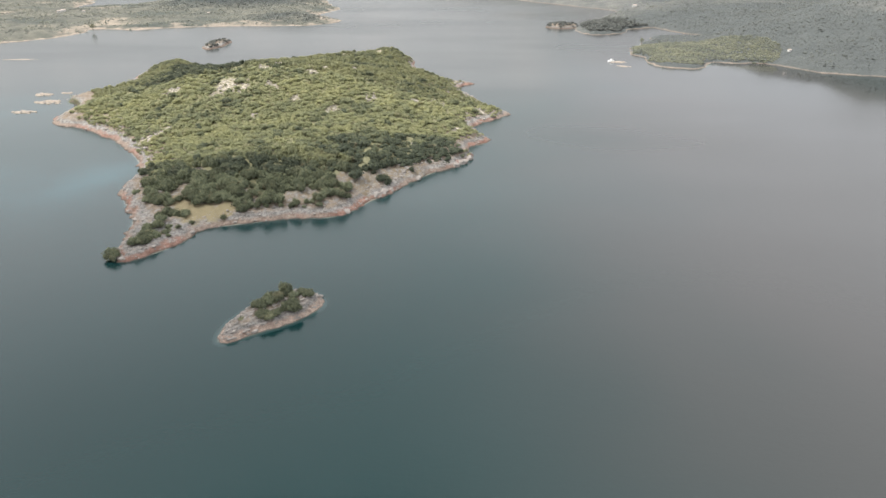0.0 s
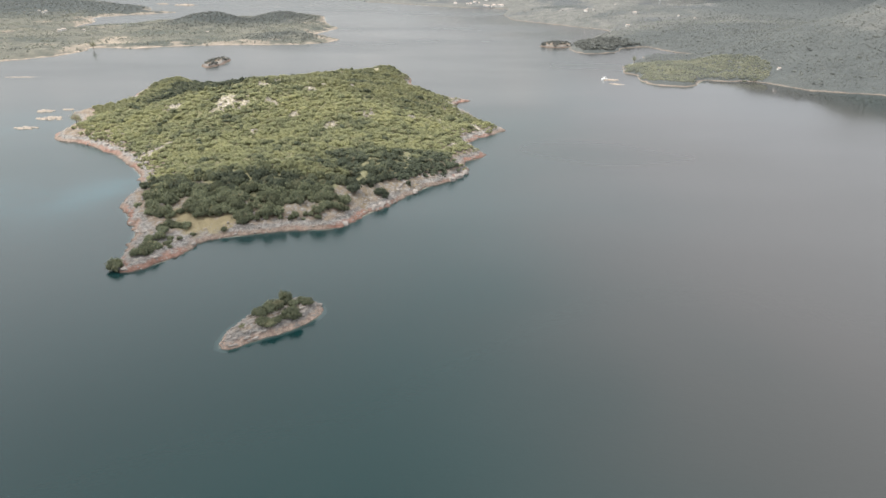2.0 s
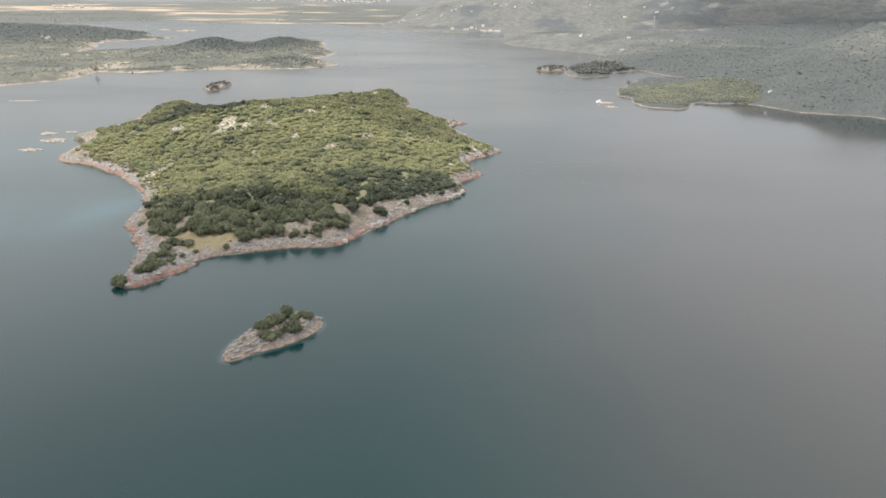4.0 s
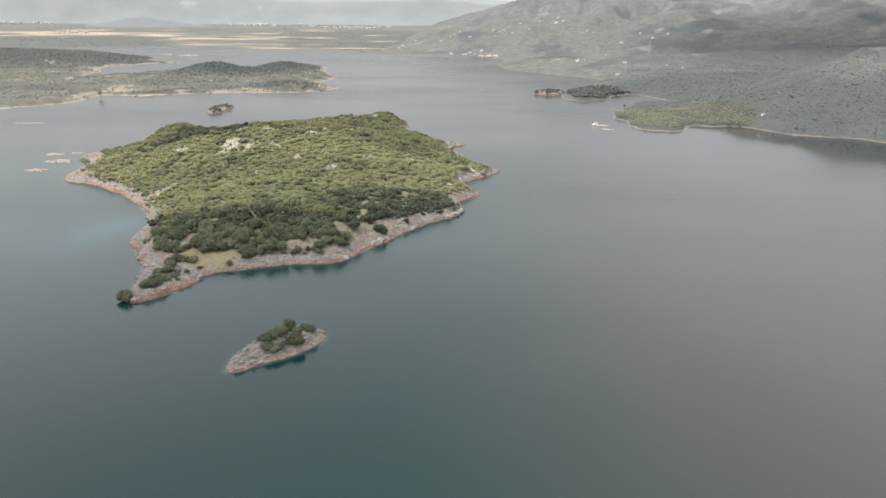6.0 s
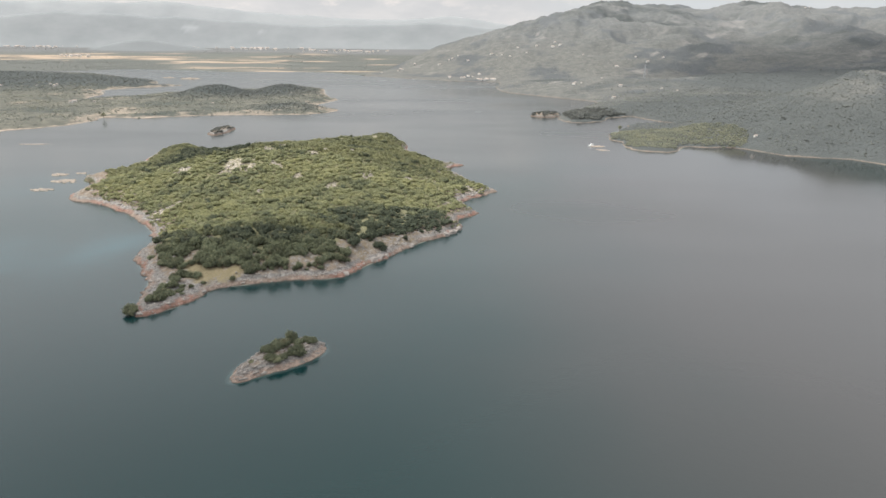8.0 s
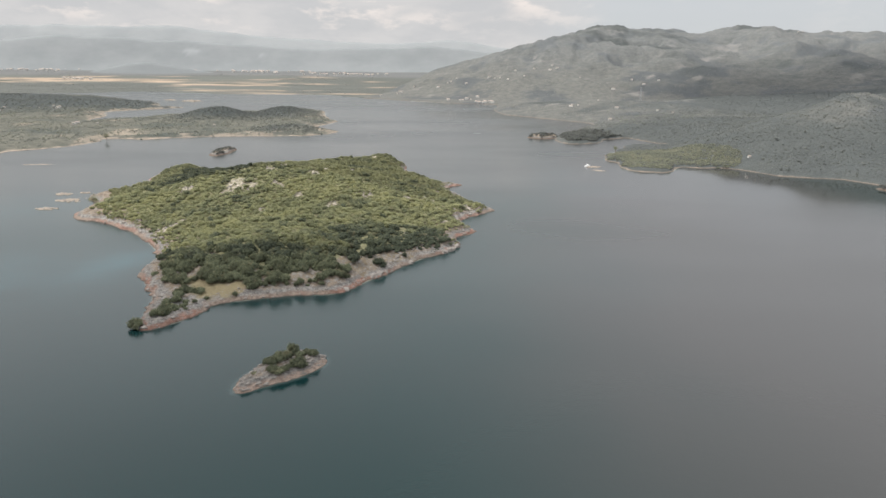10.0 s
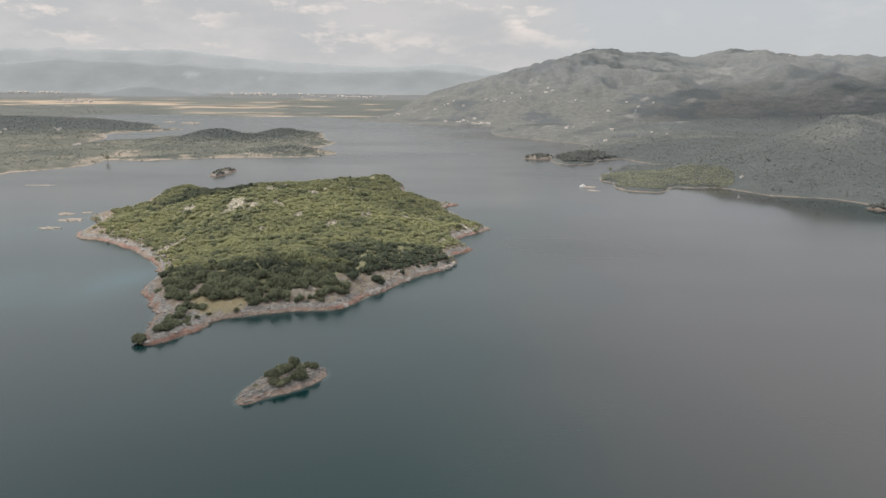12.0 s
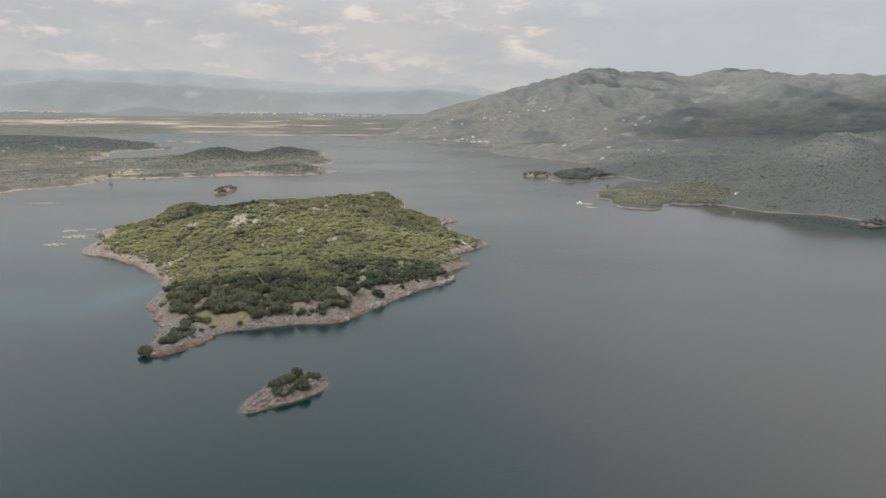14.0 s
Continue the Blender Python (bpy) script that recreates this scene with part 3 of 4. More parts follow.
def small_height(line, top, seed):
    def height(x, y):
        d = inland(x, y, line) + 1.2 * fbm(x, y, 9, 3, seed)
        return bank(d, 1.5, 2.5) + top * (1 - np.exp(-np.maximum(d - 2, 0) / 7)) + smooth(0, 4, d) * 0.5 * fbm(x, y, 6, 3, seed + 3), d
    return height


def grow(points):
    """A grid line through points of (place, step)."""
    out = []
    for (a, step), (b, _) in zip(points, points[1:]):
        out.extend(np.arange(a, b - 1e-6, step))
    return np.array(out + [points[-1][0]])


def patches(x, y, spots):
    """Ragged spots of (x, y, radius), 0 to 1."""
    total = np.zeros(np.shape(x))
    rag = 0.45 * fbm(x, y, 5, 3, 51)
    for cx, cy, r in spots:
        total = np.maximum(total, smooth(1.15, 0.75, np.hypot(x - cx, (y - cy) * 0.8) / r + rag))
    return total


BARE = [(-142, 410, 7), (-136, 404, 8), (-141, 404, 6), (-131, 400, 5), (-146, 399, 4), (-187, 417, 3), (-178, 410, 5), (-167, 346, 5), (-163, 349, 4), (-160, 357, 3),
        (-109, 399, 4), (-113, 403, 3), (-124, 430, 3), (-114, 437, 3), (-91, 425, 4), (-84, 444, 3), (-67, 460, 3), (-92, 570, 5), (-69, 630, 4), (-50, 398, 6), (-68, 370, 5),
        (-92, 383, 4), (-23, 410, 4), (-9, 421, 6), (3, 533, 3), (19, 420, 4), (2, 368, 4), (-43, 594, 4), (-111, 359, 3)]
SLOPES = [(-117, 284, 3), (-89, 258, 3), (-67, 256, 4), (-61, 258, 5), (-48, 277, 5), (-40, 274, 5), (-50, 270, 4), (-37, 283, 5), (-29, 290, 5), (-24, 295, 4), (-16, 301, 4),
          (-116, 265, 4), (-118, 258, 4), (-125, 260, 4)]
MEADOW = [(-109, 246, 6), (-104, 245, 6), (-99, 244, 6), (-94, 245, 5), (-103, 240, 5), (-115, 253, 4)]


def land(name, xs, ys, height, mat, label, category, extra=True, below=-2.5, woods=None):
    X, Y = np.meshgrid(xs, ys)
    z, d = height(X, Y)
    attrs = []
    if extra:
        attrs = [("bare", patches(X, Y, BARE)), ("meadow", patches(X, Y, MEADOW)), ("slope", patches(X, Y, SLOPES))]
    if woods:
        attrs = [("woods", woods(X, Y)), ("sandy", 0.80 * smooth(34, 2, d + 30 * fbm(X, Y, 55, 4, 53)))]
    ob = new(name, grid_mesh(name, xs, ys, np.maximum(z, -6), mat, z > below, attrs))
    return tagged(ob, label, category, kind="structure")


# ---- water: one sheet to the horizon ----
wx = grow([(-5000, 250), (-1500, 60), (-700, 12), (-300, 3.0), (62, 6), (440, 25), (900, 120), (2000, 300), (5000, 1)])
wy = grow([(-3000, 250), (-500, 60), (100, 3.0), (470, 5), (780, 12), (1300, 40), (2700, 150), (5000, 1)])
WX, WY = np.meshgrid(wx, wy)
depth = np.full(WX.shape, 60.0)
for coastline, factor in ((ISLAND, 2.2), (ISLET, 1.7), (RIGHT_LAND, 1.4), (LEFT_LAND, 0.6), (FAR_ISLET, 1.0), (SPIT, 1.0), (RIGHT_ISLET, 1.0)):
    lo, hi = coastline.min(0) - 70, coastline.max(0) + 70
    near = (WX > lo[0]) & (WX < hi[0]) & (WY > lo[1]) & (WY < hi[1])
    depth[near] = np.minimum(depth[near], -inland(WX[near], WY[near], coastline) * factor)
shoal = np.clip(0.9 * hump(WX, WY, -176, 292, 18, 30, -30) + 0.55 * hump(WX, WY, -215, 270, 60, 40) + 0.4 * hump(WX, WY, -300, 430, 40, 50), 0, 1) * (0.75 + 0.5 * fbm(WX, WY, 30, 3, 95))
# shoals: the turquoise bay beside the island and the sandbanks off its shores
for cx, cy, rx, ry, floor_depth in ((-9, 269, 8, 4, 0.2), (-290, 455, 26, 30, 5.0), (-420, 640, 60, 8, 5.0), (-25, 371, 60, 6, 12.0), (164, 628, 10, 5, 1.5), (163, 646, 14, 8, 3.0)):
    reach = np.hypot((WX - cx) / rx, (WY - cy) / ry) * (1 + 0.5 * fbm(WX, WY, 0.7 * min(rx, ry) + 3, 3, 91))
    depth = np.minimum(depth, floor_depth + 14 * np.clip(reach - 0.2, 0, 4) ** 1.2)
# the last attribute places that painted reflection: to the right and far out
tagged(new("water", grid_mesh("water", wx, wy, np.zeros(WX.shape), WATER, None, [("depth", depth), ("shoal", shoal), ("lee", 0.78 * np.minimum(1, 1.3 * hump(WX, WY, 430, 510, 200, 85, -25))), ("sky_grey", np.maximum(0.12 * smooth(100, 300, WY) + 0.5 * smooth(330, 620, WY), smooth(430, 290, WX) * smooth(-35, 135, WX + 25 * fbm(WX, WY, 120, 3, 93) - 0.12 * np.clip(WY - 200, 0, 900))))])),
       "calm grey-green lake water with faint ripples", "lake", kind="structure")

# ---- land sheets ----
land("island_ground", grow([(-290, 1.5), (-165, 0.9), (25, 1.5), (50, 1)]), grow([(195, 0.9), (335, 1.5), (705, 1)]), island_height, SHORE,
     "wooded limestone island with a bleached rocky shore", "island")
islet_ob = land("islet_ground", np.arange(-72, -33, 0.3), np.arange(148, 189, 0.3), islet_height, SHORE_PALE,
                "small rocky limestone islet with ledges", "island")
land("left_shore", grow([(-2700, 25), (-760, 6), (-150, 1)]), grow([(420, 12), (700, 5), (1560, 15), (2320, 1)]), left_height, SCRUB_LEFT,
     "low scrub-covered peninsula with sandy shore", "peninsula", False, woods=left_woods)
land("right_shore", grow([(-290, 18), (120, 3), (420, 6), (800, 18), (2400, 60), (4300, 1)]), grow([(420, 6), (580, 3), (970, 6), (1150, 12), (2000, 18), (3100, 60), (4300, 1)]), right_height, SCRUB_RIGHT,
     "grey-green karst hills rising from the lake", "hillside", False, woods=right_woods_and_shade)
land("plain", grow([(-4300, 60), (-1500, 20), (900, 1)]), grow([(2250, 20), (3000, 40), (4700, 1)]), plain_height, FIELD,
     "tan and green farmland beyond the lake, tilted up to fit the camera's view", "farmland", False, woods=plain_woods)
small_land = [("spit_ground", SPIT, 5, 61, 5.0, "low bushy islet off the far shore"), ("right_islet_ground", RIGHT_ISLET, 2.5, 65, 3.0, "tiny round islet close to the shore"),
              ("far_islet_ground", FAR_ISLET, 3.5, 69, 4.0, "small rocky islet with dark shrubs")]
for nm, line, top, seed, step, text in small_land:
    lo, hi = line.min(0) - 10, line.max(0) + 10
    land(nm, np.arange(lo[0], hi[0], 1.5), np.arange(lo[1], hi[1], 1.5), small_height(line, top, seed), SHORE_DULL, text, "island")


def mountain_range(name, line, width, mat, label):
    """A far range as relief: front slopes that rise to an uneven crest."""
    xs, ys = np.arange(-4200, 1400, 24.0), np.arange(line[0][1] - 260, line[0][1] + 130, 20.0)
    X, Y = np.meshgrid(xs, ys)
    z = ridge(X, Y, line, width, 1.4) * (1 + 0.03 * fbm(X, Y, 260, 4, 71) + 0.09 * fbm(X, Y * 1.5, 240, 4, 73) * smooth(10, 120, line[0][1] - Y)) + 6
    scar = 0 * X
    if name == "backdrop_hills":
        scar = np.maximum(smooth(1.2, 0.7, np.hypot((X + 1583) / 55, (Y - 4236) / 18) + 0.4 * fbm(X, Y, 40, 3, 75)), smooth(1.2, 0.7, np.hypot((X + 1150) / 22, (Y - 4240) / 14)))
    tagged(new(name, grid_mesh(name, xs, ys, z, mat, None, [("scar", scar)])), label, "mountains", kind="structure")


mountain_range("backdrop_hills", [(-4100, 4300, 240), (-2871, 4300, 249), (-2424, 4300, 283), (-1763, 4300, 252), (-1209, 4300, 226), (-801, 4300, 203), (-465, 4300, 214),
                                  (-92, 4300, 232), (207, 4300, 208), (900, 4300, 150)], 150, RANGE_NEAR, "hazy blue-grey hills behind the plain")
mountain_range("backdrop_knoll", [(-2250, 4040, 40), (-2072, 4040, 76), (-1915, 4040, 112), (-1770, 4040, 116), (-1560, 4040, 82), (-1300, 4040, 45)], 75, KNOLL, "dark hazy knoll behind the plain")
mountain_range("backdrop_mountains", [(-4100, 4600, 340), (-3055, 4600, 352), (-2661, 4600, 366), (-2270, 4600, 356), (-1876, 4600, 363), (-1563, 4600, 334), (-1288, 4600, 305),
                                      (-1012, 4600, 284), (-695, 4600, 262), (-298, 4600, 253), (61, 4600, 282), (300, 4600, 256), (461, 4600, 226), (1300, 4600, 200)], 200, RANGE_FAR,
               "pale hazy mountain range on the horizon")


# ---- unseen clouds, placed to shade the island, the lake and the right slopes ----
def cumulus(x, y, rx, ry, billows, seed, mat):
    """A cumulus out of view, placed so that its shade falls on x, y: billows over a flat base."""
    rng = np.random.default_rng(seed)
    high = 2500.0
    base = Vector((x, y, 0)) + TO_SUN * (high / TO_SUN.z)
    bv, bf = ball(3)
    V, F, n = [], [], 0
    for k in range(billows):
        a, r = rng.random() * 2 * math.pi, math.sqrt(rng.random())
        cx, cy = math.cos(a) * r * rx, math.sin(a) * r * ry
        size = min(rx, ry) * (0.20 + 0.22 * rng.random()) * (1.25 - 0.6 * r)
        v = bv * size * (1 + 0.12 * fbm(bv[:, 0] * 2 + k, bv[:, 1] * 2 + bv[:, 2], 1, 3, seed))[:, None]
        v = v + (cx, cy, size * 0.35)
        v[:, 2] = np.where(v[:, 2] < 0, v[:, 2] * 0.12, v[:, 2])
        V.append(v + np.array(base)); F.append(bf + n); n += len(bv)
    tagged(new("cloud", mesh_of("cloud", np.concatenate(V), np.concatenate(F), mat, True)), "unseen cumulus cloud placed to shade the land and water", "cloud", "cumulus clouds", "structure")


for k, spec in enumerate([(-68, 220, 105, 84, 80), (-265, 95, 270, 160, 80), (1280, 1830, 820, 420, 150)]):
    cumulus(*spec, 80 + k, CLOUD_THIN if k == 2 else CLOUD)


# ---- plants ----
def bush_template(seed, lobes, cards, leaf):
    """A rounded crown of unit radius: a few lumpy domes and many small leaf tufts. Gives vertices, triangles and a tone
    offset, lighter at the top as if lit.
    """
    rng = np.random.default_rng(seed)
    bv, bf = ball(1)
    bf = bf[bv[bf].mean(1)[:, 2] > -0.3]
    V, F, T, n = [], [], [], 0
    centres = [(np.array([0, 0, 0.52 if lobes > 1 else 0.30]), 0.54 if lobes > 1 else 0.74)]
    for k in range(lobes - 1):
        a, r = 2 * math.pi * k / (lobes - 1) + 0.7 * rng.random(), 0.44 + 0.22 * rng.random()
        centres.append((np.array([math.cos(a) * r, math.sin(a) * r, 0.24 + 0.34 * rng.random()]), 0.34 + 0.16 * rng.random()))
    for c, r in centres:
        v = bv * r * 0.88 * (0.84 + 0.32 * rng.random((len(bv), 1)))
        # tone grows with height: light on the crown put into the leaf colour
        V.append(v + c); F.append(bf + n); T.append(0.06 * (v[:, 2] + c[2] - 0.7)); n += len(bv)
    for k in range(cards):
        c, r = centres[rng.integers(lobes)]
        way = rng.normal(size=3)
        way[2] = abs(way[2]) - 0.25
        way /= np.linalg.norm(way)
        p = c + way * r * (0.80 + 0.42 * rng.random())
        if p[2] < 0.03:
            p[2] = 0.03 + 0.1 * rng.random()
        nrm = way + np.array([0, 0, 0.5]) + rng.normal(size=3) * 0.4
        nrm /= np.linalg.norm(nrm)
        u = np.cross(nrm, rng.normal(size=3)); u /= np.linalg.norm(u)
        w = np.cross(nrm, u)
        s = leaf * (0.6 + 0.8 * rng.random())
        V.append(np.array([p - u * s, p + u * s - w * s * 0.5, p + w * s * 1.3]))
        F.append(np.array([[0, 1, 2]]) + n)
        # tufts too: random tone, plus painted light towards the top
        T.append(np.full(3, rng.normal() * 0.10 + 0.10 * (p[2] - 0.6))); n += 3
    return np.concatenate(V), np.concatenate(F), np.concatenate(T)


def plant_cover(name, places, templates, mat, label, category, seed, low=1.0):
    """Many plants as one piece: places are rows of x, y, z, radius, tone."""
    rng = np.random.default_rng(seed)
    V, F, T, n = [], [], [], 0
    pick = rng.integers(len(templates), size=len(places))
    for k, (tv, tf, tt) in enumerate(templates):
        rows = places[pick == k]
        if not len(rows):
            continue
        a = rng.random(len(rows)) * 2 * np.pi
        c, s, r = np.cos(a)[:, None], np.sin(a)[:, None], rows[:, 3:4]
        wide = r * (0.85 + 0.3 * rng.random((len(rows), 1)))
        tall = low * r * (0.75 + 0.6 * rng.random((len(rows), 1)))
        v = np.stack([(tv[:, 0] * c - tv[:, 1] * s) * r + rows[:, 0:1], (tv[:, 0] * s + tv[:, 1] * c) * wide + rows[:, 1:2], tv[:, 2] * tall + rows[:, 2:3] - 0.12 * r], -1)
        V.append(v.reshape(-1, 3)); T.append((rows[:, 4:5] + tt).ravel())
        F.append((tf[None] + (np.arange(len(rows)) * len(tv))[:, None, None]).reshape(-1, 3) + n)
        n += len(rows) * len(tv)
    ob = new(name, mesh_of(name, np.concatenate(V), np.concatenate(F), mat, False, [("tone", np.clip(np.concatenate(T), 0, 1))]))
    return tagged(ob, label, category, kind="stuff")


def scatter(x0, x1, y0, y1, step, seed):
    rng = np.random.default_rng(seed)
    X, Y = np.meshgrid(np.arange(x0, x1, step), np.arange(y0, y1, step))
    X = X + step * 0.5 * (np.arange(X.shape[0]) % 2)[:, None]
    return (X + rng.uniform(-0.42, 0.42, X.shape) * step).ravel(), (Y + rng.uniform(-0.42, 0.42, Y.shape) * step).ravel(), rng


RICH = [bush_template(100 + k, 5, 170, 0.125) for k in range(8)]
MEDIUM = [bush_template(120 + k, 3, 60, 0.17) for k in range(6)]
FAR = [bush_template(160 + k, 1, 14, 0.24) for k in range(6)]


def single_shrub(seed, label):
    """One shrub as a thing: a short forked trunk and its crown."""
    root = tagged(new("shrub"), label, "shrub", "shrubs on the shore")
    tv, tf, tt = bush_template(seed, 8, 620, 0.085)
    # low leaf tone as in the front belt, cloud shade included
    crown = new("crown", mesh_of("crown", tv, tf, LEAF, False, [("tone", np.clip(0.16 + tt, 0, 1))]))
    crown.parent = root
    bm = bmesh.new()
    for a in range(3):
        m = pose(0.05 * a - 0.05, 0.03 * a, 0.22, 18 * (a - 1), 14 * (1 - a), 0)
        bmesh.ops.create_cone(bm, cap_ends=True, segments=6, radius1=0.06, radius2=0.03, depth=0.75, matrix=m)
    part("trunk", bm, BARK, root)
    return root


SHRUBS = [single_shrub(200 + k, "dark olive-green rounded evergreen shrub on limestone") for k in range(6)]
first_use = set()


def place_shrub(k, x, y, z, r, turn, tall=1.0):
    m = pose(x, y, z - 0.1 * r, 0, 0, turn)
    k %= len(SHRUBS)
    if k in first_use:
        ob = SHRUBS[k].copy()
        scene.collection.objects.link(ob)
        for child in SHRUBS[k].children:
            c = child.copy()
            scene.collection.objects.link(c)
            c.parent = ob
    else:
        ob = SHRUBS[k]
        first_use.add(k)
    ob.matrix_basis = m @ Matrix.Diagonal((r, r, r * tall, 1))
    return ob


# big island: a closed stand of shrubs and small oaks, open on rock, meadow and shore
# front belt of oaks, outlined along the edge of the cloud's shade
SHADED_OAKS = coast([(-157, 302), (-145, 305), (-120, 293), (-100, 288), (-83, 286), (-70, 283), (-58, 283), (-55, 294), (-62, 308), (-55, 327), (-42, 341), (-24, 338), (-6, 342), (12, 353),
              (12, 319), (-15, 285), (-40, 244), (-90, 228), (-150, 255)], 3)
VALLEY = coast([(-214, 436), (-224, 500), (-234, 560), (-226, 592), (-190, 594), (-160, 606), (-134, 595), (-138, 540), (-142, 480), (-147, 440), (-168, 432), (-190, 432)], 3)
bx, by, rng = scatter(-285, 45, 200, 700, 2.2, 300)
bz, bd = island_height(bx, by)
shore_gap = 3.4 + 2.2 * smooth(-130, -80, bx) * smooth(330, 280, by) + 3.4 * fbm(bx, by, 18, 3, 303) + 6 * hump(bx, by, -142, 262, 14, 30) + 1.5 * hump(bx, by, -40, 262, 40, 22) + 16 * hump(bx, by, -270, 468, 22, 34) + 8 * hump(bx, by, -262, 535, 14, 40) + 15 * hump(bx, by, -250, 412, 20, 24)
gaps = fbm(bx, by, 16, 3, 305)
oaks = smooth(-6, 6, inland(bx, by, SHADED_OAKS) + 9 * fbm(bx, by, 20, 3, 309))
valley = smooth(-8, 8, inland(bx, by, VALLEY) + 12 * fbm(bx, by, 24, 3, 310))
keep = (bd > shore_gap) & (patches(bx, by, BARE) < 0.15 + 1.0 * rng.random(bx.size)) & (patches(bx, by, SLOPES) < 0.1 + 0.9 * rng.random(bx.size)) & (patches(bx, by, MEADOW) < 0.25) & (gaps < 0.80)
keep &= rng.random(bx.size) > 0.30 * oaks + 0.02
keep &= (by > 250) | (bx > -90)
bx, by, bz, bd, oaks, valley = bx[keep], by[keep], bz[keep], bd[keep], oaks[keep], valley[keep]
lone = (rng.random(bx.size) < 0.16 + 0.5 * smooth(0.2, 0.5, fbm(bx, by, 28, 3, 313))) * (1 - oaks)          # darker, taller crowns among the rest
# lower tone in the front belt: dark leaves, with cloud shade painted in as well
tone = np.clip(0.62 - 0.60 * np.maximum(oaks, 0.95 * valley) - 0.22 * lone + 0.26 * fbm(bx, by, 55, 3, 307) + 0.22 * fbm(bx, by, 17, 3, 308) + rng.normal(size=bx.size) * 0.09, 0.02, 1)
radius = np.clip(rng.lognormal(0.40, 0.30, bx.size) * (1 + 0.42 * oaks + 0.30 * lone), 0.7, 3.3) * (0.65 + 0.35 * smooth(0, 6, bd - 4))
rows = np.stack([bx, by, bz, radius, tone], -1)
close = by < 275
order = np.argsort(by[close])
for k, (x, y, z, r, t) in enumerate(rows[close][order][:250]):
    place_shrub(k, x, y, z, r, 47 * k % 360, 1.05 + 0.55 * (k * 7 % 5) / 4)
rest = np.concatenate([rows[close][order][250:], rows[~close]])
plant_cover("island_shrubs", rest[rest[:, 1] < 300], RICH, LEAF, "small dark holm oaks and shrubs above the shore, shade in their leaf tone", "shrubs", 309, 1.25)
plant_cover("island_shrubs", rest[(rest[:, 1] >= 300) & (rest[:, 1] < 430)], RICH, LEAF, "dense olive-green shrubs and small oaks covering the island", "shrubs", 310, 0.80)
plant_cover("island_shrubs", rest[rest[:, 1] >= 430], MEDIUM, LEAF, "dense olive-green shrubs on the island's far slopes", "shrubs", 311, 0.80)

# shrubs of the promontory and of the small islet
for k, (x, y, r, tall) in enumerate([(-115.5, 213.5, 2.5, .85), (-113, 216, 2.6, .9), (-114.5, 219, 2.7, .9), (-111.5, 220.5, 2.3, .85), (-115, 223.5, 2.6, .9), (-117, 227.5, 2.0, .9), (-113.5, 229.5, 2.3, .9),
                                     (-109, 225.5, 1.7, .8), (-114, 234, 2.1, .9), (-114.5, 241, 2.6, 1.), (-111, 241.5, 2.6, .9), (-108, 242, 2.3, .8), (-121.5, 251, 2.8, .9), (-127.5, 254.5, 2.2, .9),
                                     (-118, 251, 2.4, .9), (-116.5, 237.5, 2.0, .9), (-102.3, 234.4, 1.1, .8), (-91.6, 239.8, 1.3, .9), (-105, 227.8, 1.2, .8), (-114.8, 254.5, 1.8, .9), (-138.5, 266, 1.8, .8),
                                     (-107, 222, 1.0, .7), (-110, 231, 1.4, .7), (-120.6, 206, 2.9, .95)]):
    z = max(float(island_height(np.array([x]), np.array([y]))[0][0]), 0.15)
    place_shrub(k, x, y, z, 1.1 * r, 61 * k % 360, 1.3 * tall)
for k, (x, y, r, tall) in enumerate([(-57.3, 168.4, 2.2, 1.1), (-55.4, 169.9, 2.5, 1.1), (-53.6, 172.2, 2.4, 1.0), (-51.4, 176.4, 2.0, 1.65), (-46.6, 177.0, 1.7, .9), (-44.4, 176.2, 1.8, .9), (-48.2, 169.4, 2.6, .95),
                                     (-46.8, 168.6, 1.9, .8), (-55.6, 164.2, 1.9, .65), (-53.2, 164.2, 2.0, .7), (-51.6, 165.6, 1.6, .7), (-61.0, 161.8, 0.9, .8), (-48.6, 174.5, 1.5, .8), (-50.3, 168.0, 1.4, .8)]):
    z = float(islet_height(np.array([x]), np.array([y]))[0][0])
    place_shrub(k + 3, x, y, z, 1.2 * r, 83 * k % 360, tall)

# far shores
for nm, line, top, seed, step, text in small_land:
    lo, hi = line.min(0), line.max(0)
    x, y, rng = scatter(lo[0], hi[0], lo[1], hi[1], step * 0.9, seed + 300)
    z, d = small_height(line, top, seed)(x, y)
    ok = (d > (3.2 if line is FAR_ISLET else 2.2)) & (rng.random(x.size) < (0.55 if line is FAR_ISLET else 0.9))
    plant_cover("islet_shrubs", np.stack([x, y, z, (1.4 if line is FAR_ISLET else 2.0) + 1.2 * rng.random(x.size), (0.25 if line is FAR_ISLET else 0.0) + 0.2 * rng.random(x.size)], -1)[ok], MEDIUM, LEAF_FAR, "dark shrubs on a small islet", "shrubs", seed)

x, y, rng = scatter(170, 780, 470, 1250, 3.7, 400)
z, d = right_height(x, y)
wooded = np.clip(right_woods_and_shade(x, y), 0, 1)
green = hump(x, y, 252, 690, 72, 52)
dens = 0.80 + 0.5 * fbm(x, y, 70, 3, 401) + 0.9 * fbm(x, y, 19, 3, 402) - 1.5 * smooth(0.3, 0.5, green)
ok = (d > 7) & (rng.random(x.size) < dens + 0.3 * wooded)
x, y, z, g, wooded = x[ok], y[ok], z[ok], green[ok], wooded[ok]
tone = np.clip((0.66 + 0.40 * fbm(x, y, 60, 3, 405)) * (1 - 0.68 * wooded) + 0.45 * g + rng.normal(size=x.size) * 0.14, 0, 1)
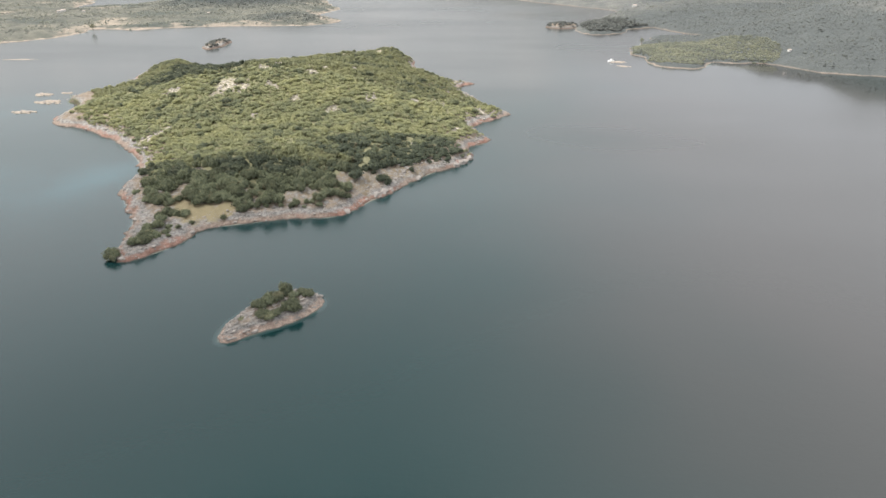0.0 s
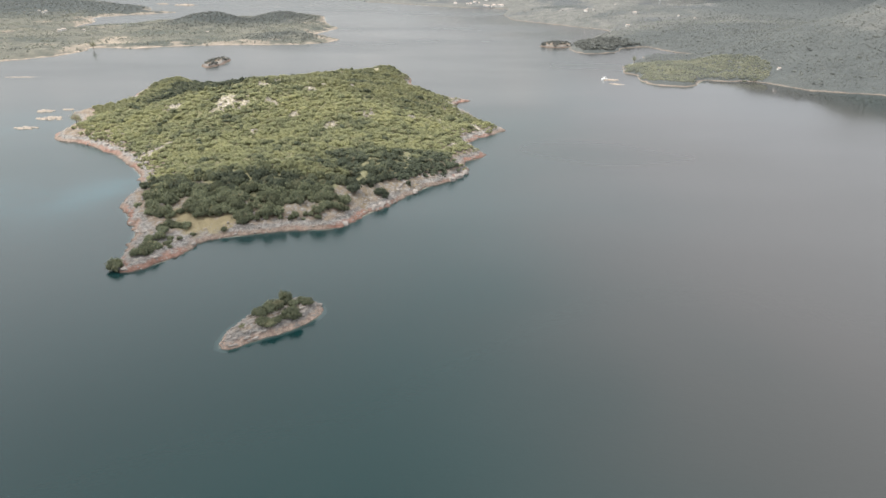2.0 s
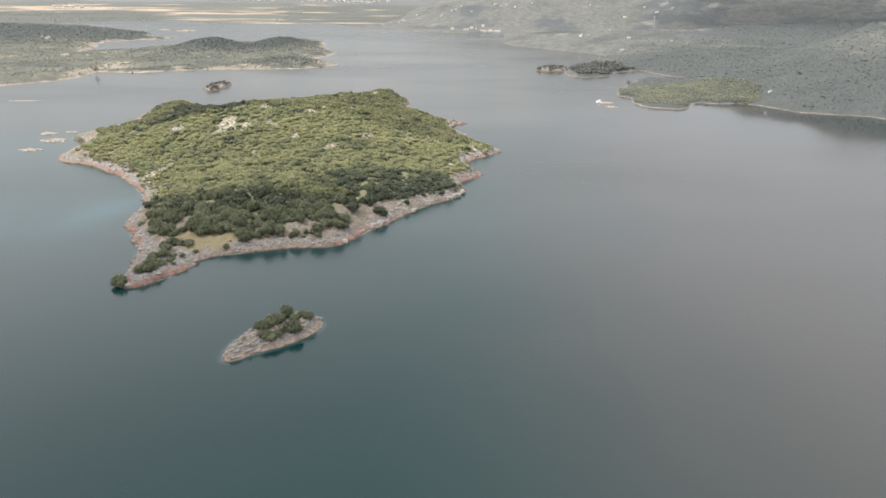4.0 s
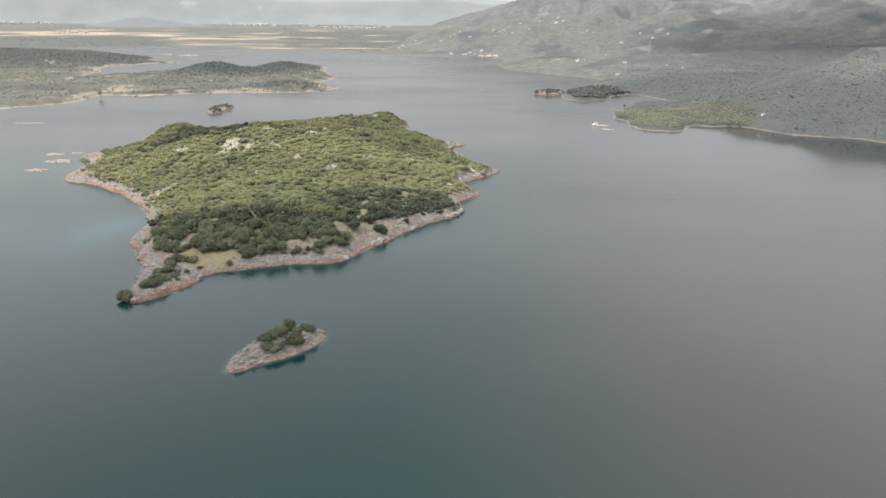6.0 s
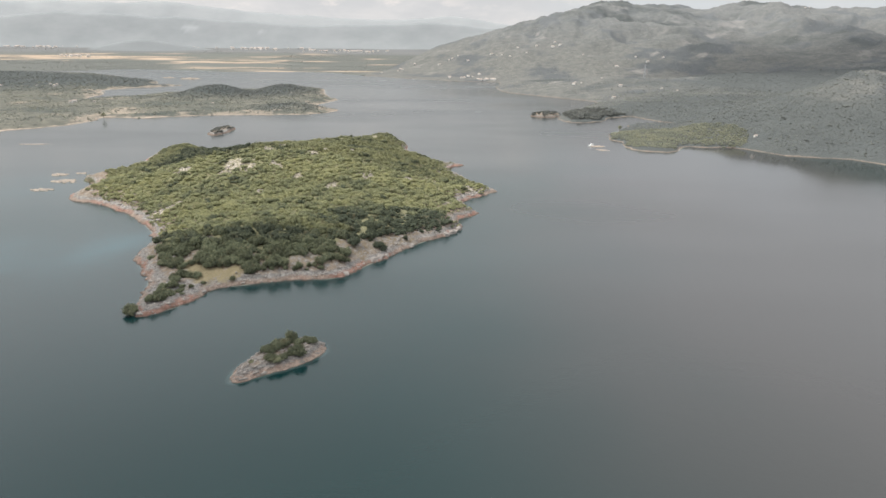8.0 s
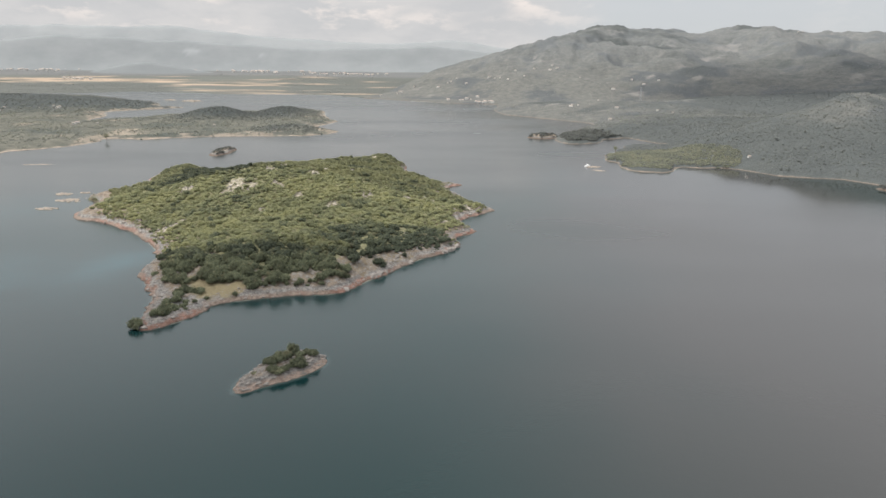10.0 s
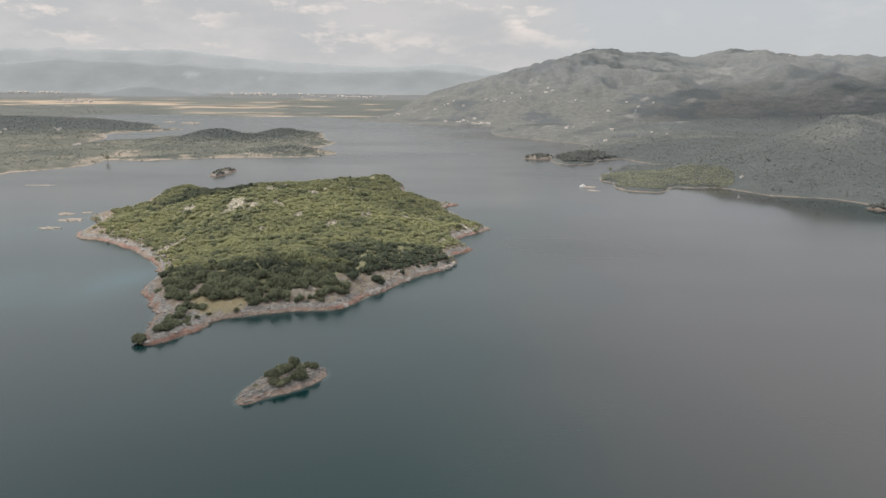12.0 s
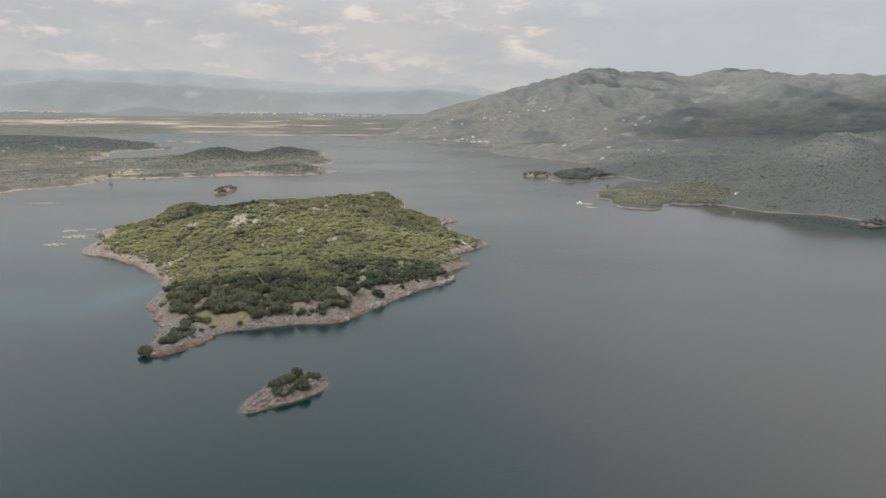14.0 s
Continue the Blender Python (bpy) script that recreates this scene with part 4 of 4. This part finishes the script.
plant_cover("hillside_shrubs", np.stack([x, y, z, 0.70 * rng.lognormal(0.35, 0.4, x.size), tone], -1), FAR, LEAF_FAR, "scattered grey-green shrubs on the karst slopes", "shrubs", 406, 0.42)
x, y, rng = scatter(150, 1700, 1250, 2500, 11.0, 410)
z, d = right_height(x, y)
ok = (d > 10) & (rng.random(x.size) < 0.25 + 0.6 * right_woods_and_shade(x, y) + 0.8 * fbm(x, y, 130, 4, 411))
plant_cover("hillside_trees", np.stack([x, y, z, 1.1 + 1.4 * rng.random(x.size), (0.35 + 0.5 * rng.random(x.size)) * (1 - 0.9 * np.clip(right_woods_and_shade(x, y), 0, 1))], -1)[ok], FAR, LEAF_FAR, "sparse trees on the far hills", "trees", 412, 0.45)
x, y, rng = scatter(180, 300, 880, 1010, 5.0, 415)
z, d = right_height(x, y)
ok = (d > 4) & (hump(x, y, 215, 930, 60, 60) > 0.25 + 0.2 * rng.random(x.size))
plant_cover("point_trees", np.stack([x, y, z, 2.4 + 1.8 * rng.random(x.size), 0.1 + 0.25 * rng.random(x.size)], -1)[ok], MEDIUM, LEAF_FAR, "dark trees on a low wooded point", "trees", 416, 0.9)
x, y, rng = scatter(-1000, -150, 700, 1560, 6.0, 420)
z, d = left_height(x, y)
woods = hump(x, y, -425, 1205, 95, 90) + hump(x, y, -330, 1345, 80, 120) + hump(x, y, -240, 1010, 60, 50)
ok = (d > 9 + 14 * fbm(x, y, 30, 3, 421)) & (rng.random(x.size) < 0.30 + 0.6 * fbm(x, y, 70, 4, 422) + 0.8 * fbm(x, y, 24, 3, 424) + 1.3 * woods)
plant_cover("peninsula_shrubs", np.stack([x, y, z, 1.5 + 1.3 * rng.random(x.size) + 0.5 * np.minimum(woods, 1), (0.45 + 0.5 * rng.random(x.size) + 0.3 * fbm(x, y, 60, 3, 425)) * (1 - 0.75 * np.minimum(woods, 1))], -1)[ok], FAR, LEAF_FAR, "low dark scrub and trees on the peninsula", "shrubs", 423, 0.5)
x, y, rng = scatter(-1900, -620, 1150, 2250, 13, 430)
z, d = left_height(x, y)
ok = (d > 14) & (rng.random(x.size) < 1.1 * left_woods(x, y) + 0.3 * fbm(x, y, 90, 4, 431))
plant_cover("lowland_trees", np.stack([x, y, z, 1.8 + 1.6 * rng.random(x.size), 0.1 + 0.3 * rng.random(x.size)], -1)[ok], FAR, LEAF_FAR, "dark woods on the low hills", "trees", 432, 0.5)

x, y, rng = scatter(-3000, 200, 2450, 4300, 18, 440)
z, d = plain_height(x, y)
rows_of = fbm(x * 0.09, y, 45, 3, 441)
ok = (d > 25) & (rows_of + 0.35 * plain_woods(x, y) > 0.42)
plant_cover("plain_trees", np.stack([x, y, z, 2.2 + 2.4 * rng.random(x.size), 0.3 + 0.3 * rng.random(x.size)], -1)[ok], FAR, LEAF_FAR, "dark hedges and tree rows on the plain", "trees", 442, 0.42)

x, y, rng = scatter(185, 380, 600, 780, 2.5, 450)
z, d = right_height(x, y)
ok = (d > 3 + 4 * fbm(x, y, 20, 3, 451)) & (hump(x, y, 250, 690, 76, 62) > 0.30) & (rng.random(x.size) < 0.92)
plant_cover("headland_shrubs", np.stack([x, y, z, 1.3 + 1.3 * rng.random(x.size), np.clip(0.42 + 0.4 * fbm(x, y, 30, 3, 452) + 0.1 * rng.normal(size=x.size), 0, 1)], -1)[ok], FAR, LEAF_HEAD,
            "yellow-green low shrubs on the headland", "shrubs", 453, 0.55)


# ---- stones ----
def stone_template(seed, fine=1):
    rng = np.random.default_rng(seed)
    v, f = ball(fine)
    v = v * (0.7 + 0.5 * rng.random((len(v), 1))) * np.array([1.0, 0.75, 0.5]) + np.array([0, 0, 0.12])
    return v, f, np.zeros(len(v))


STONES = [stone_template(500 + k) for k in range(6)]


def stone_cover(name, rows, label, seed):
    return plant_cover(name, rows, STONES, STONE, label, "rocks", seed)


x, y, rng = scatter(-285, 45, 200, 560, 1.15, 510)
z, d = island_height(x, y)
bare = patches(x, y, BARE)
ok = (((d > 0.4) & (d < 9) & (rng.random(x.size) < 0.55 - 0.35 * smooth(-130, -160, x) + 0.4 * fbm(x, y, 9, 3, 511))) | ((bare > 0.3) & (rng.random(x.size) < 0.6))) & (y < 560)
x, y, z, d = x[ok], y[ok], z[ok], d[ok]
stone_cover("shore_rocks", np.stack([x, y, z, np.clip(rng.lognormal(-1.0, 0.55, x.size), 0.18, 1.8), np.zeros(x.size)], -1), "weathered pale limestone rocks along the shore", 512)

x, y, rng = scatter(-70, -36, 150, 186, 0.6, 520)
z, d = islet_height(x, y)
ok = (d > 0.3) & (rng.random(x.size) < 0.50)
x, y, z = x[ok], y[ok], z[ok]
size = np.clip(rng.lognormal(-1.15, 0.45, x.size), 0.14, 1.0)
stone_meshes = [mesh_of("rock", v, f, STONE) for v, f, _ in (stone_template(530 + k, 2) for k in range(8))]
big = np.argsort(-size)[:220]
for k in big:
    ob = new("rock", stone_meshes[k % 8])
    ob.parent = islet_ob
    ob.matrix_basis = pose(x[k], y[k], z[k], rng.uniform(-15, 15), rng.uniform(-15, 15), rng.uniform(25, 65)) @ Matrix.Diagonal((size[k] * 1.5, size[k] * 0.75, size[k] * 1.1, 1))
for k, (bx_, by_, r_) in enumerate([(-33.5, 271.5, 2.6), (-30.6, 275.5, 3.0), (-28.0, 279.0, 2.2), (-44, 252.2, 2.0), (2, 316, 2.6), (6, 321, 3.0), (9.5, 328, 2.8), (-16, 295.5, 2.2)]):
    ob = tagged(new("boulder", stone_meshes[(k + 3) % 8]), "large weathered limestone boulder at the water's edge", "boulder", "boulders on the shore")
    ob.matrix_basis = pose(bx_, by_, 0.2, 0, 0, 40 + 33 * k) @ Matrix.Diagonal((r_, r_, r_ * 1.2, 1))
small = np.argsort(-size)[220:]
stone_cover("islet_rocks", np.stack([x, y, z, size, np.zeros(x.size)], -1)[small], "small grey limestone rubble", 521)


def sandbank(x, y, rx, ry, turn, top, seed):
    """A low bare bank of pale rock and sand just above the water."""
    u, v = np.meshgrid(np.linspace(-1.5, 1.5, 41), np.linspace(-1.5, 1.5, 31))
    r = np.hypot(u, v) * (1 + 0.6 * fbm(u, v, 0.8, 4, seed))
    z = top * (1 - r ** 2) * 0.8 + 0.6 * top * fbm(u, v, 0.5, 4, seed + 9)
    co = np.stack([u * rx, v * ry], -1).reshape(-1, 2)
    c, s = math.cos(radians(turn)), math.sin(radians(turn))
    verts = np.stack([x + co[:, 0] * c - co[:, 1] * s, y + co[:, 0] * s + co[:, 1] * c, np.maximum(z.ravel(), -1.0)], -1)
    idx = np.arange(41 * 31).reshape(31, 41)
    q = np.stack([idx[:-1, :-1], idx[:-1, 1:], idx[1:, 1:], idx[1:, :-1]], -1).reshape(-1, 4)
    q = q[(z.ravel()[q] > -0.6).any(1)]
    tagged(new("sandbank", mesh_of("sandbank", verts, q, SAND, True)), "low pale rocky sandbank barely above the water", "sandbank", "sandbanks", "structure")


for k, spec in enumerate([(-286, 425, 5.5, 3.5, 10, 0.9), (-287, 456, 7, 5, 8, 1.1), (-305, 480, 5, 4, 0, 1.0), (-291, 487, 4, 2.5, 0, 0.5), (164, 650, 5.5, 4.0, -10, 0.8),
                          (163, 625, 5, 2.5, -30, 0.5), (-420, 640, 12, 2, 5, 0.35), (-833, 1990, 14, 9, 0, 2.5), (-745, 1940, 22, 12, 0, 3.5)]):
    sandbank(*spec, 600 + 13 * k)


# broken rock on the banks
x, y, rng = scatter(-312, -278, 418, 492, 1.3, 640)
ok = np.zeros(x.size, bool)
for cx, cy, rx, ry in ((-286, 425, 5.5, 3.5), (-287, 456, 7, 5), (-305, 480, 5, 4), (-291, 487, 4, 2.5)):
    ok |= np.hypot((x - cx) / rx, (y - cy) / ry) + 0.5 * fbm(x, y, 3, 3, 641) < 0.75
stone_cover("bank_rocks", np.stack([x, y, 0.3 + 0 * x, np.clip(rng.lognormal(-0.5, 0.5, x.size), 0.25, 1.5), 0 * x], -1)[ok], "brown broken rock on the sandbanks", 642)


# ---- trees that stand alone ----
def lone_tree(x, y, z, tall, lean, leaves, seed, label):
    rng = np.random.default_rng(seed)
    root = tagged(new("tree"), label, "tree")
    root.matrix_basis = pose(x, y, z, 0, lean, seed * 40)
    bm = bmesh.new()
    bmesh.ops.create_cone(bm, cap_ends=True, segments=7, radius1=0.045 * tall, radius2=0.015 * tall, depth=tall * 0.8, matrix=pose(0, 0, tall * 0.38))
    part("trunk", bm, BARK, root)
    tips = []
    for k in range(7):
        a, up = 2.4 * k, tall * (0.35 + 0.08 * k)
        reach = tall * (0.34 - 0.03 * k)
        tip = Vector((math.cos(a) * reach, math.sin(a) * reach, up + reach * 0.8))
        bm = bmesh.new()
        mid = (Vector((0, 0, up)) + tip) / 2
        turn = (tip - Vector((0, 0, up))).to_track_quat("Z", "Y").to_matrix().to_4x4()
        bmesh.ops.create_cone(bm, cap_ends=True, segments=5, radius1=0.016 * tall, radius2=0.005 * tall, depth=(tip - Vector((0, 0, up))).length, matrix=Matrix.Translation(mid) @ turn)
        part("branch", bm, BARK, root)
        tips.append(tip)
    V, F, n = [], [], 0
    for k in range(leaves):
        t = tips[rng.integers(len(tips))]
        p = np.array(t) * (0.75 + 0.3 * rng.random()) + rng.normal(size=3) * 0.10 * tall
        s = 0.045 * tall * (0.6 + rng.random())
        w = rng.normal(size=(3, 3))
        V.append(p + w / np.linalg.norm(w, axis=1)[:, None] * s); F.append([[n, n + 1, n + 2]]); n += 3
    crown = new("crown", mesh_of("crown", np.concatenate(V), np.concatenate(F), LEAF, False, [("tone", np.full(n, 0.3))]))
    crown.parent = root


lone_tree(-254, 430, 0.2, 8.5, 3, 520, 1, "half-bare grey tree standing at the water's edge")
lone_tree(217, 766, 1.5, 7.0, 0, 500, 2, "single round tree on the low headland")
lone_tree(-462, 862, 1.0, 9.0, 0, 500, 3, "single tree on the sandy shore")


# ---- houses, boat, pylon ----
def box(bm, x, y, z, sx, sy, sz):
    bmesh.ops.create_cube(bm, size=1, matrix=Matrix.Translation((x, y, z)) @ Matrix.Diagonal((sx, sy, sz, 1)))


def house(wide, deep, tall, label):
    root = tagged(new("house"), label, "house", "houses round the lake")
    bm = bmesh.new()
    box(bm, 0, 0, tall / 2 - 0.5, wide, deep, tall + 1)
    part("wall", bm, PLASTER, root)
    bm = bmesh.new()
    w, d, r = wide / 2 + 0.4, deep / 2 + 0.4, tall + deep * 0.3
    v = [bm.verts.new(p) for p in ((-w, -d, tall - 0.1), (w, -d, tall - 0.1), (w, d, tall - 0.1), (-w, d, tall - 0.1), (-w, 0, r), (w, 0, r))]
    for f in ((0, 1, 5, 4), (2, 3, 4, 5), (0, 4, 3), (1, 2, 5), (3, 2, 1, 0)):
        bm.faces.new([v[k] for k in f])
    part("roof", bm, ROOF, root)
    for k in (-1, 1):
        bm = bmesh.new()
        box(bm, k * wide * 0.28, -deep / 2, tall * 0.58, 1.3, 0.12, 1.4)
        part("window", bm, DARK_GLASS, root)
    bm = bmesh.new()
    box(bm, 0, -deep / 2, 1.05, 1.1, 0.14, 2.1)
    part("door", bm, BARK, root)
    return root


KINDS = [house(11, 8, 5.5, "white plastered house with a tiled gable roof"), house(16, 9, 6.5, "long white house with a tiled roof"), house(8, 7, 4, "small white cottage with a tiled roof")]
made = set()


def put_house(k, x, y, z, turn, scale=1.0):
    k %= 3
    ob = KINDS[k]
    if k in made:
        ob = copy_thing(KINDS[k], pose(x, y, z, 0, 0, turn))
    made.add(k)
    ob.matrix_basis = pose(x, y, z, 0, 0, turn) @ Matrix.Diagonal((scale, scale, scale, 1))


rng = np.random.default_rng(700)
spots = []
for cx, cy, sx, sy, count, height in ((125, 1905, 40, 14, 13, right_height), (70, 1990, 70, 60, 10, right_height), (330, 1420, 90, 60, 5, right_height), (420, 1250, 80, 50, 3, right_height),
                                      (300, 2250, 160, 60, 10, right_height), (40, 2300, 70, 60, 6, right_height), (560, 2050, 200, 90, 6, right_height), (1350, 2640, 90, 30, 5, right_height),
                                      (-640, 1020, 160, 60, 5, left_height), (-880, 1280, 120, 70, 4, left_height), (-900, 1480, 60, 30, 5, left_height), (-380, 1040, 60, 30, 1, left_height),
                                      (-2500, 4110, 420, 40, 34, plain_height), (-1250, 4100, 420, 40, 40, plain_height), (-560, 3990, 200, 50, 26, plain_height), (-1950, 3500, 90, 14, 10, plain_height),
                                      (-170, 2330, 60, 18, 4, right_height)):
    for k in range(count):
        x, y = cx + rng.normal() * sx * 0.6, cy + rng.normal() * sy * 0.6
        z, d = height(np.array([x]), np.array([y]))
        if d[0] > 8:
            spots.append((x, y, float(z[0]), rng.uniform(-40, 40), rng.uniform(0.30, 0.46) if y < 1700 else 0.6 if y < 3000 else 1.1))
for k, (x, y, z, turn, scale) in enumerate(spots):
    put_house(k, x, y, z, turn, scale)
put_house(2, 333, 660, float(right_height(np.array([333.0]), np.array([660.0]))[0][0]), 10, 0.36)


def small_boat(x, y, turn):
    root = tagged(new("boat"), "small white motor boat moored at a sandbank", "boat")
    root.matrix_basis = pose(x, y, 0.05, 0, 0, turn)
    bm = bmesh.new()
    ring = []
    for k in range(9):
        s = k / 8
        half = 1.15 * (1 - max(0, (s - 0.45) / 0.55) ** 2.2) + 0.02
        px = -3 + 6.4 * s
        ring.append([bm.verts.new(p) for p in ((px, -half, 0.85 + 0.25 * s), (px, -half * 0.75, -0.15), (px, half * 0.75, -0.15), (px, half, 0.85 + 0.25 * s), (px, half * 0.82, 0.75 + 0.25 * s), (px, -half * 0.82, 0.75 + 0.25 * s))])
    for a, b in zip(ring, ring[1:]):
        for k in range(6):
            bm.faces.new((a[k], b[k], b[(k + 1) % 6], a[(k + 1) % 6]))
    bm.faces.new(ring[0][::-1]); bm.faces.new(ring[-1])
    part("hull", bm, BOAT_WHITE, root)
    bm = bmesh.new()
    box(bm, 0.2, 0, 1.55, 2.4, 1.5, 1.5)
    bmesh.ops.bevel(bm, geom=bm.edges[:], offset=0.12, segments=2, affect="EDGES")
    cabin = part("cabin", bm, BOAT_WHITE, root)
    for k in (-1, 1):
        bm = bmesh.new()
        box(bm, 0.2, k * 0.74, 1.85, 1.6, 0.08, 0.5)
        part("window", bm, DARK_GLASS, cabin)


small_boat(157.5, 653.5, 20)


def pylon(x, y, z, tall):
    root = tagged(new("pylon"), "slender grey steel lattice power pylon on the hill", "pylon")
    root.matrix_basis = pose(x, y, z)

    def bar(bm, a, b, r=0.16):
        a, b = Vector(a), Vector(b)
        turn = (b - a).to_track_quat("Z", "Y").to_matrix().to_4x4()
        bmesh.ops.create_cone(bm, cap_ends=True, segments=5, radius1=r, radius2=r, depth=(b - a).length, matrix=Matrix.Translation((a + b) / 2) @ turn)
    for sx, sy in ((1, 1), (1, -1), (-1, 1), (-1, -1)):
        bm = bmesh.new()
        bar(bm, (2.2 * sx, 2.2 * sy, -1), (0.3 * sx, 0.3 * sy, tall), 0.2)
        part("leg", bm, STEEL, root)
    for k in range(7):
        a, b = 2.2 - 1.9 * k / 7, 2.2 - 1.9 * (k + 1) / 7
        za, zb = tall * k / 7, tall * (k + 1) / 7
        bm = bmesh.new()
        for s in (1, -1):
            bar(bm, (a * s, -a, za), (-b * s, -b, zb)); bar(bm, (a * s, a, za), (-b * s, b, zb))
        part("brace", bm, STEEL, root)
    for k in range(3):
        bm = bmesh.new()
        bar(bm, (-4 + 0.5 * k, 0, tall * (0.72 + 0.12 * k)), (4 - 0.5 * k, 0, tall * (0.72 + 0.12 * k)), 0.22)
        part("crossarm", bm, STEEL, root)


pylon(465, 1500, float(right_height(np.array([465.0]), np.array([1500.0]))[0][0]), 30)
